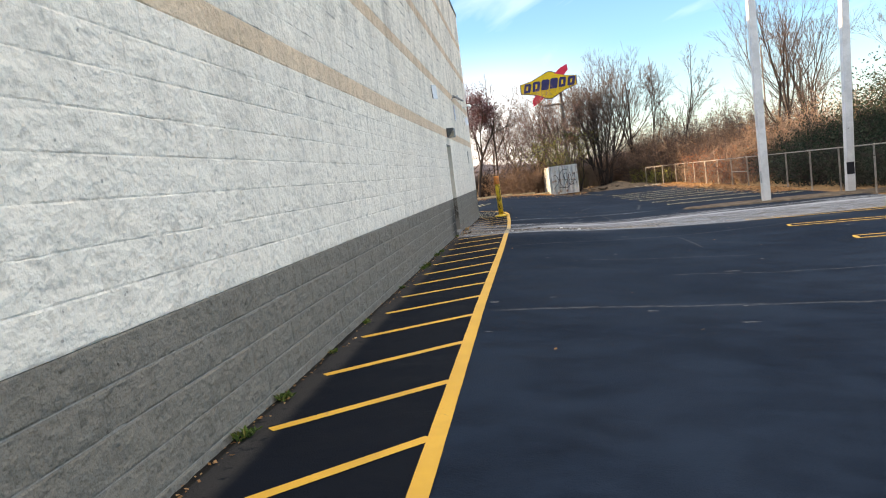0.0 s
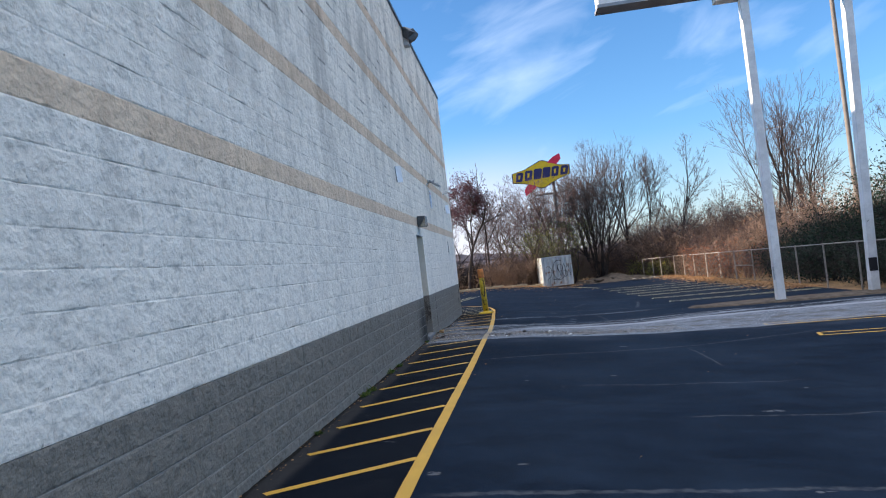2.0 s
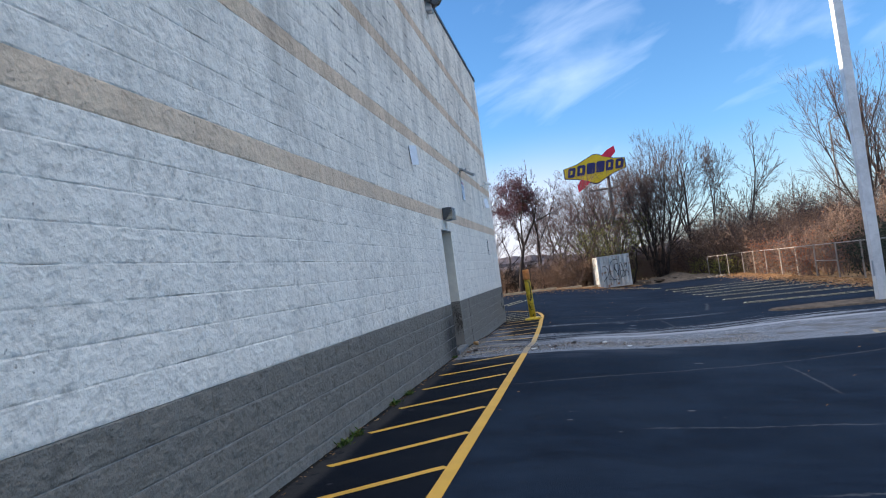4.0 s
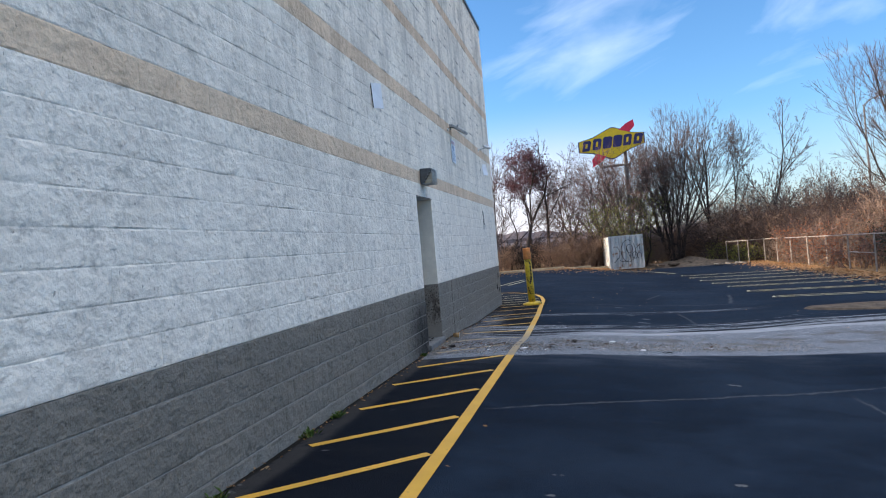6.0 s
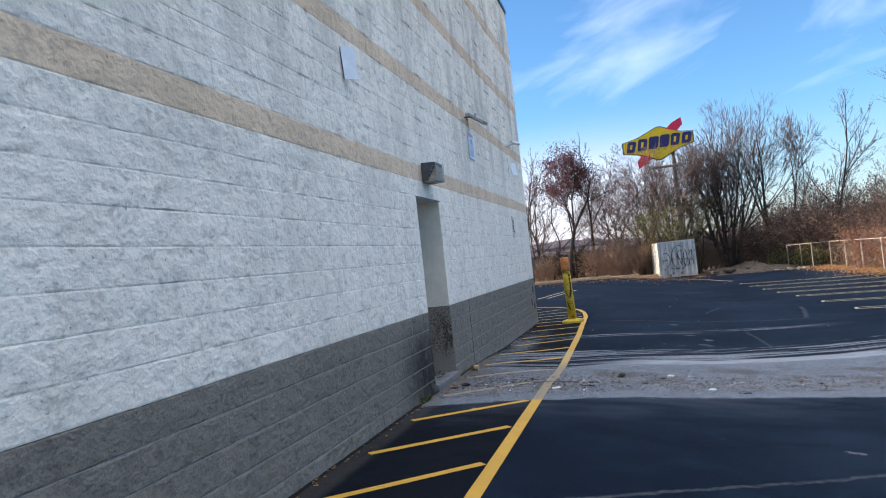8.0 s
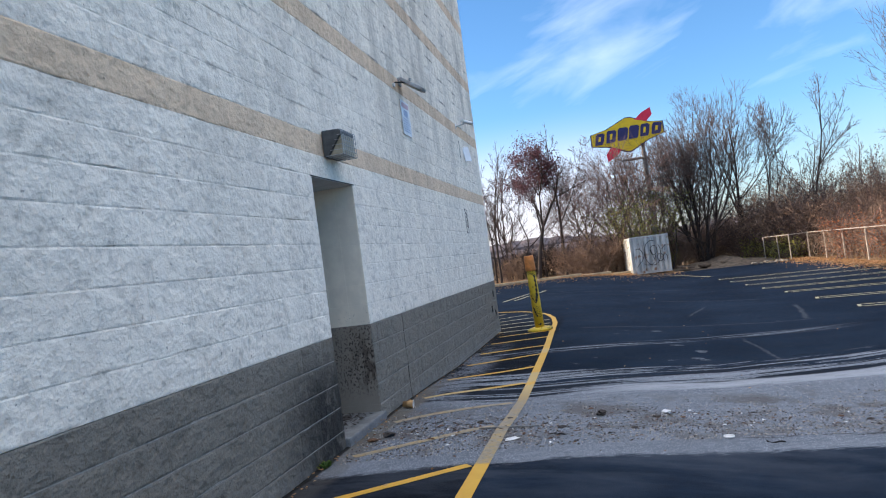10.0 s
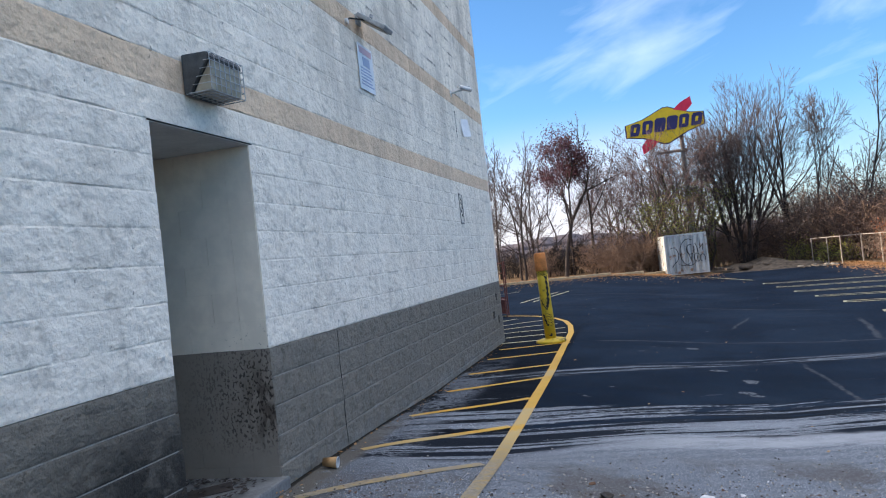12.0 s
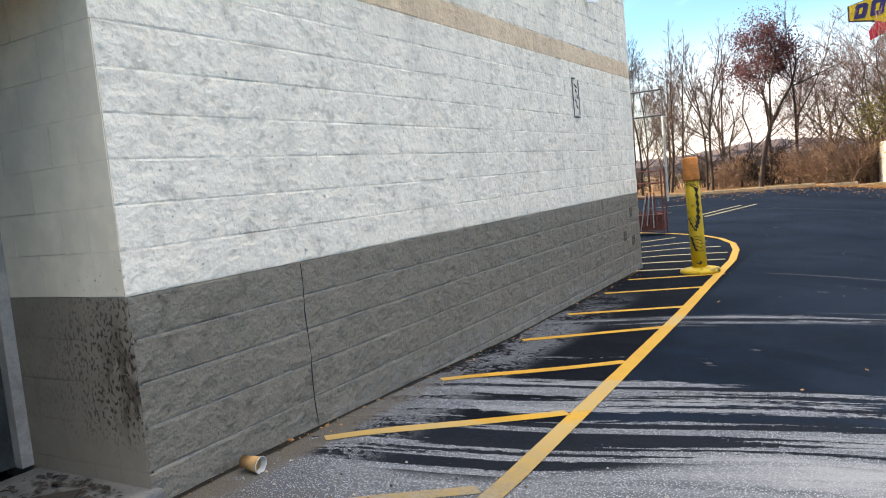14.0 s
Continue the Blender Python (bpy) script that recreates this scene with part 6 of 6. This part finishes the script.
s_green = make_shrub("shrub", "yellow-green vine bush at the fence end", 33, 1.9, 12, M_TWIG, (M_LEAF_GREEN, 1700, 0.20, 0.05), at(8.7, 58.9) @ Matrix.Diagonal((0.6, 0.6, 0.95, 1)), group="green bushes")
again(s_green, ((10.0, 56.9, 90, 0.8), (3.2, 61.4, 200, 0.9)))
s_dark = make_shrub("evergreen_bush", "tall dark evergreen bush behind the fence", 34, 5.7, 40, M_BARK_D, (M_LEAF_DARK, 17000, 0.30, 0.055), at(15.8, 32.0), "bush", "dark evergreens behind the fence")
again(s_dark, ((15.0, 27.5, 70, 0.88), (16.0, 23.0, 150, 1.0), (18.0, 28.0, 220, 1.12), (14.6, 36.5, 300, 0.72), (17.4, 37.0, 30, 0.95), (16.0, 18.5, 100, 1.0), (19.0, 33.0, 190, 1.1), (14.4, 41.0, 250, 0.55), (15.8, 14.0, 10, 1.0)))
s_low = make_shrub("shrub", "low dark undergrowth along the fence", 35, 1.9, 18, M_BARK_D, (M_LEAF_DARK, 3600, 0.22, 0.045), at(12.5, 30.0), group="undergrowth along the fence")
again(s_low, [(12.4 + 0.4 * (i % 2), 14.0 + 2.4 * i, 70 * i, 0.85 + 0.2 * (i % 3)) for i in range(11) if abs(14.0 + 2.4 * i - 30) > 1.0])

# far wooded rise and ridge behind the thin woods, with haze mixed into their colour
k = Nodes("distant_woods", 0.95, 0, 0.05).world()
M_FAR = k.done(k.mix(k.ramp(k.noise(0.35, 6, 0.7), 0.4, 0.6), (0.085, 0.075, 0.085), (0.13, 0.108, 0.11)))
for name, y, x0, x1, h, seed in (("backdrop", 150, -120, 140, 4.2, 3), ("backdrop", 260, -220, 260, 7.0, 8)):
    V, F = [], []
    n = 300
    for i in range(n + 1):
        x = x0 + (x1 - x0) * i / n
        t = h * (0.55 + 0.5 * noise.noise((x * 0.02, seed, 0)) + 0.10 * noise.noise((x * 0.3, seed, 2)) + 0.06 * noise.noise((x * 1.1, seed, 5)))
        for j, (dy, z) in enumerate(((0, -2), (2, t * 0.6), (8, t), (40, -2))):
            V.append((x, y + dy, z))
        if i:
            for j in range(3):
                F.append((4 * i - 4 + j, 4 * i + j, 4 * i + j + 1, 4 * i - 3 + j))
    tagged(mesh_object(name, V, F, M_FAR), "distant wooded ridge beyond the fields", "hillside", kind="structure")

# dirt bank with rubble beyond the bays
bm = bmesh.new()
n = 26
gridv = [[None] * n for _ in range(n)]
for i in range(n):
    for j in range(n):
        x, y = 3.8 + 6.4 * i / (n - 1), 55.5 + 5.5 * j / (n - 1)
        e = math.sin(math.pi * i / (n - 1)) * min(1.0, j / 8)
        gridv[i][j] = bm.verts.new((x, y, gz(x, y) - 0.06 + e * (0.38 + 0.28 * noise.noise((x * 0.8, y * 0.8, 1)) + 0.10 * noise.noise((x * 3, y * 3, 4)))))
for i in range(n - 1):
    for j in range(n - 1):
        bm.faces.new((gridv[i][j], gridv[i + 1][j], gridv[i + 1][j + 1], gridv[i][j + 1]))
tagged(part("earth_bank", bm, M_DIRT, None, "", True), "low bank of dark churned earth under the bare trees", "earth bank", kind="structure")
M_RUBBLE = plain("pale_rubble", (0.20, 0.18, 0.155), 0.9, 0, 0.3, 8)
rs2 = random.Random(9)
for i in range(14):
    x, y = 8.3 + rs2.uniform(-0.9, 1.1), 54.4 + rs2.uniform(-0.5, 0.9)
    litter(x, y, rs2.uniform(0.06, 0.18), M_RUBBLE, "lump of pale broken concrete by the fence end", "rubble", 60 + i, 0.55, "rubble heap")
for i, (x, y) in enumerate(((6.9, 56.9), (5.4, 56.6), (4.3, 56.4))):
    b = bmesh.new()
    add_box(b, -0.55, 0.55, -0.25, 0.25, 0, 0.12, 0.03)
    ob = part("concrete_slab", b, M_DIRT)
    ob.matrix_basis = pose(x, y, gz(x, y) + 0.12, 4, 5 - 4 * i, 20 + 50 * i)
    tagged(ob, "muddy broken concrete slab lying on the earth bank", "slab", "broken slabs")


def scatter(name, label, count, fn, mat, size, seed, lift=0.01):
    r = np.random.default_rng(seed)
    V, F = [], []
    for i in range(count):
        x, y = fn(r)
        z = gz(x, y) + lift + r.uniform(0, 0.03)
        a, s, t = r.uniform(0, 6.28), size * r.uniform(0.6, 1.4), r.uniform(-0.5, 0.5)
        c, q = math.cos(a) * s, math.sin(a) * s
        n = len(V)
        V += [(x - c, y - q, z), (x + q * 0.6, y - c * 0.6, z + s * t), (x + c, y + q, z + s * 0.3), (x - q * 0.6, y + c * 0.6, z - s * t * 0.3 + 0.005)]
        F.append((n, n + 1, n + 2, n + 3))
    tagged(mesh_object(name, V, F, mat), label, "leaves", kind="stuff")


scatter("fallen_leaves", "drift of orange-brown fallen leaves along the fence", 9000, lambda r: (10.5 - abs(r.normal(0, 0.7)), r.uniform(30, 57)), M_LEAF_GROUND, 0.045, 1)
scatter("fallen_leaves", "drift of orange-brown fallen leaves along the far kerb", 6500, lambda r: (r.uniform(-9, 1.6), 56.2 + r.normal(0.6, 0.8)), M_LEAF_GROUND, 0.055, 2)
scatter("fallen_leaves", "sparse pale leaves and crumbs on the far asphalt", 800, lambda r: (r.uniform(-7, 4), 55.0 - abs(r.normal(0, 3.0))), M_LEAF_GROUND, 0.05, 3)
scatter("fallen_leaves", "few scattered leaves on the asphalt", 60, lambda r: (r.uniform(-2.2, 5), r.uniform(4, 40)), M_LEAF_GROUND, 0.02, 4)
scatter("fallen_leaves", "dead leaves and crumbs gathered at the wall's foot", 420, lambda r: (-2.36 + abs(r.normal(0, 0.05)), r.uniform(2, 28)), M_LEAF_GROUND, 0.014, 5, 0.002)


def weed(x, y, seed, s):
    r = np.random.default_rng(seed)
    V, F = [], []
    for i in range(60):
        a, l = r.uniform(0, 6.28), s * r.uniform(0.4, 1.0)
        w = 0.010 * r.uniform(0.6, 1.3)
        bx_, by_ = r.normal(0, s * 0.25), r.normal(0, s * 0.5)
        ex, ey, ez = bx_ + math.cos(a) * l * 0.7, by_ + math.sin(a) * l * 0.7, l * r.uniform(0.25, 0.8)
        n = len(V)
        px, py = -math.sin(a) * w, math.cos(a) * w
        V += [(bx_, by_, 0), ((bx_ + ex) / 2 + px, (by_ + ey) / 2 + py, ez * 0.7), (ex, ey, ez), ((bx_ + ex) / 2 - px, (by_ + ey) / 2 - py, ez * 0.7)]
        F.append((n, n + 1, n + 2, n + 3))
    ob = mesh_object("weed", V, F, M_WEED)
    ob.location = (x, y, gz(x, y) + 0.002)
    tagged(ob, "small green weed tuft at the foot of the wall", "weed", "weeds along the wall")


for i, (x, y, s) in enumerate(((-2.33, 4.0, 0.10), (-2.33, 4.75, 0.09), (-2.33, 7.4, 0.06), (-2.32, 12.3, 0.12), (-2.33, 11.9, 0.10), (-2.33, 13.9, 0.10), (-2.33, 14.6, 0.09), (-2.34, 18.35, 0.07), (-2.34, 9.8, 0.06), (-2.34, 6.1, 0.05))):
    weed(x, y, 40 + i, s)


# ---------------------------------------------------------------- single blocks of the wall near the doorway
variants = {}
for p in (0, 1, 2):
    for i in range(10):
        v, f = block_grid(7, 5, 0.4064, 0.2028, 300 + i, 1.0)
        me = bpy.data.meshes.new("block")
        me.from_pydata((v * np.array([0.75 if p != 1 else 1.0, 1, 1 if p != 1 else 0.965])).tolist(), [], f)
        me.update()
        me.polygons.foreach_set("use_smooth", [True] * len(me.polygons))
        me.materials.append(PAINTS[p])
        variants[p, i] = me
for n, (k, s, z) in enumerate(near_blocks):
    ob = new("block", variants[paint_of(k), (n * 7 + k * 3) % 10])
    ob.parent = wall
    ob.location = (WX + 0.0005, s, z + (0.0002 if k > 4 else 0.004))
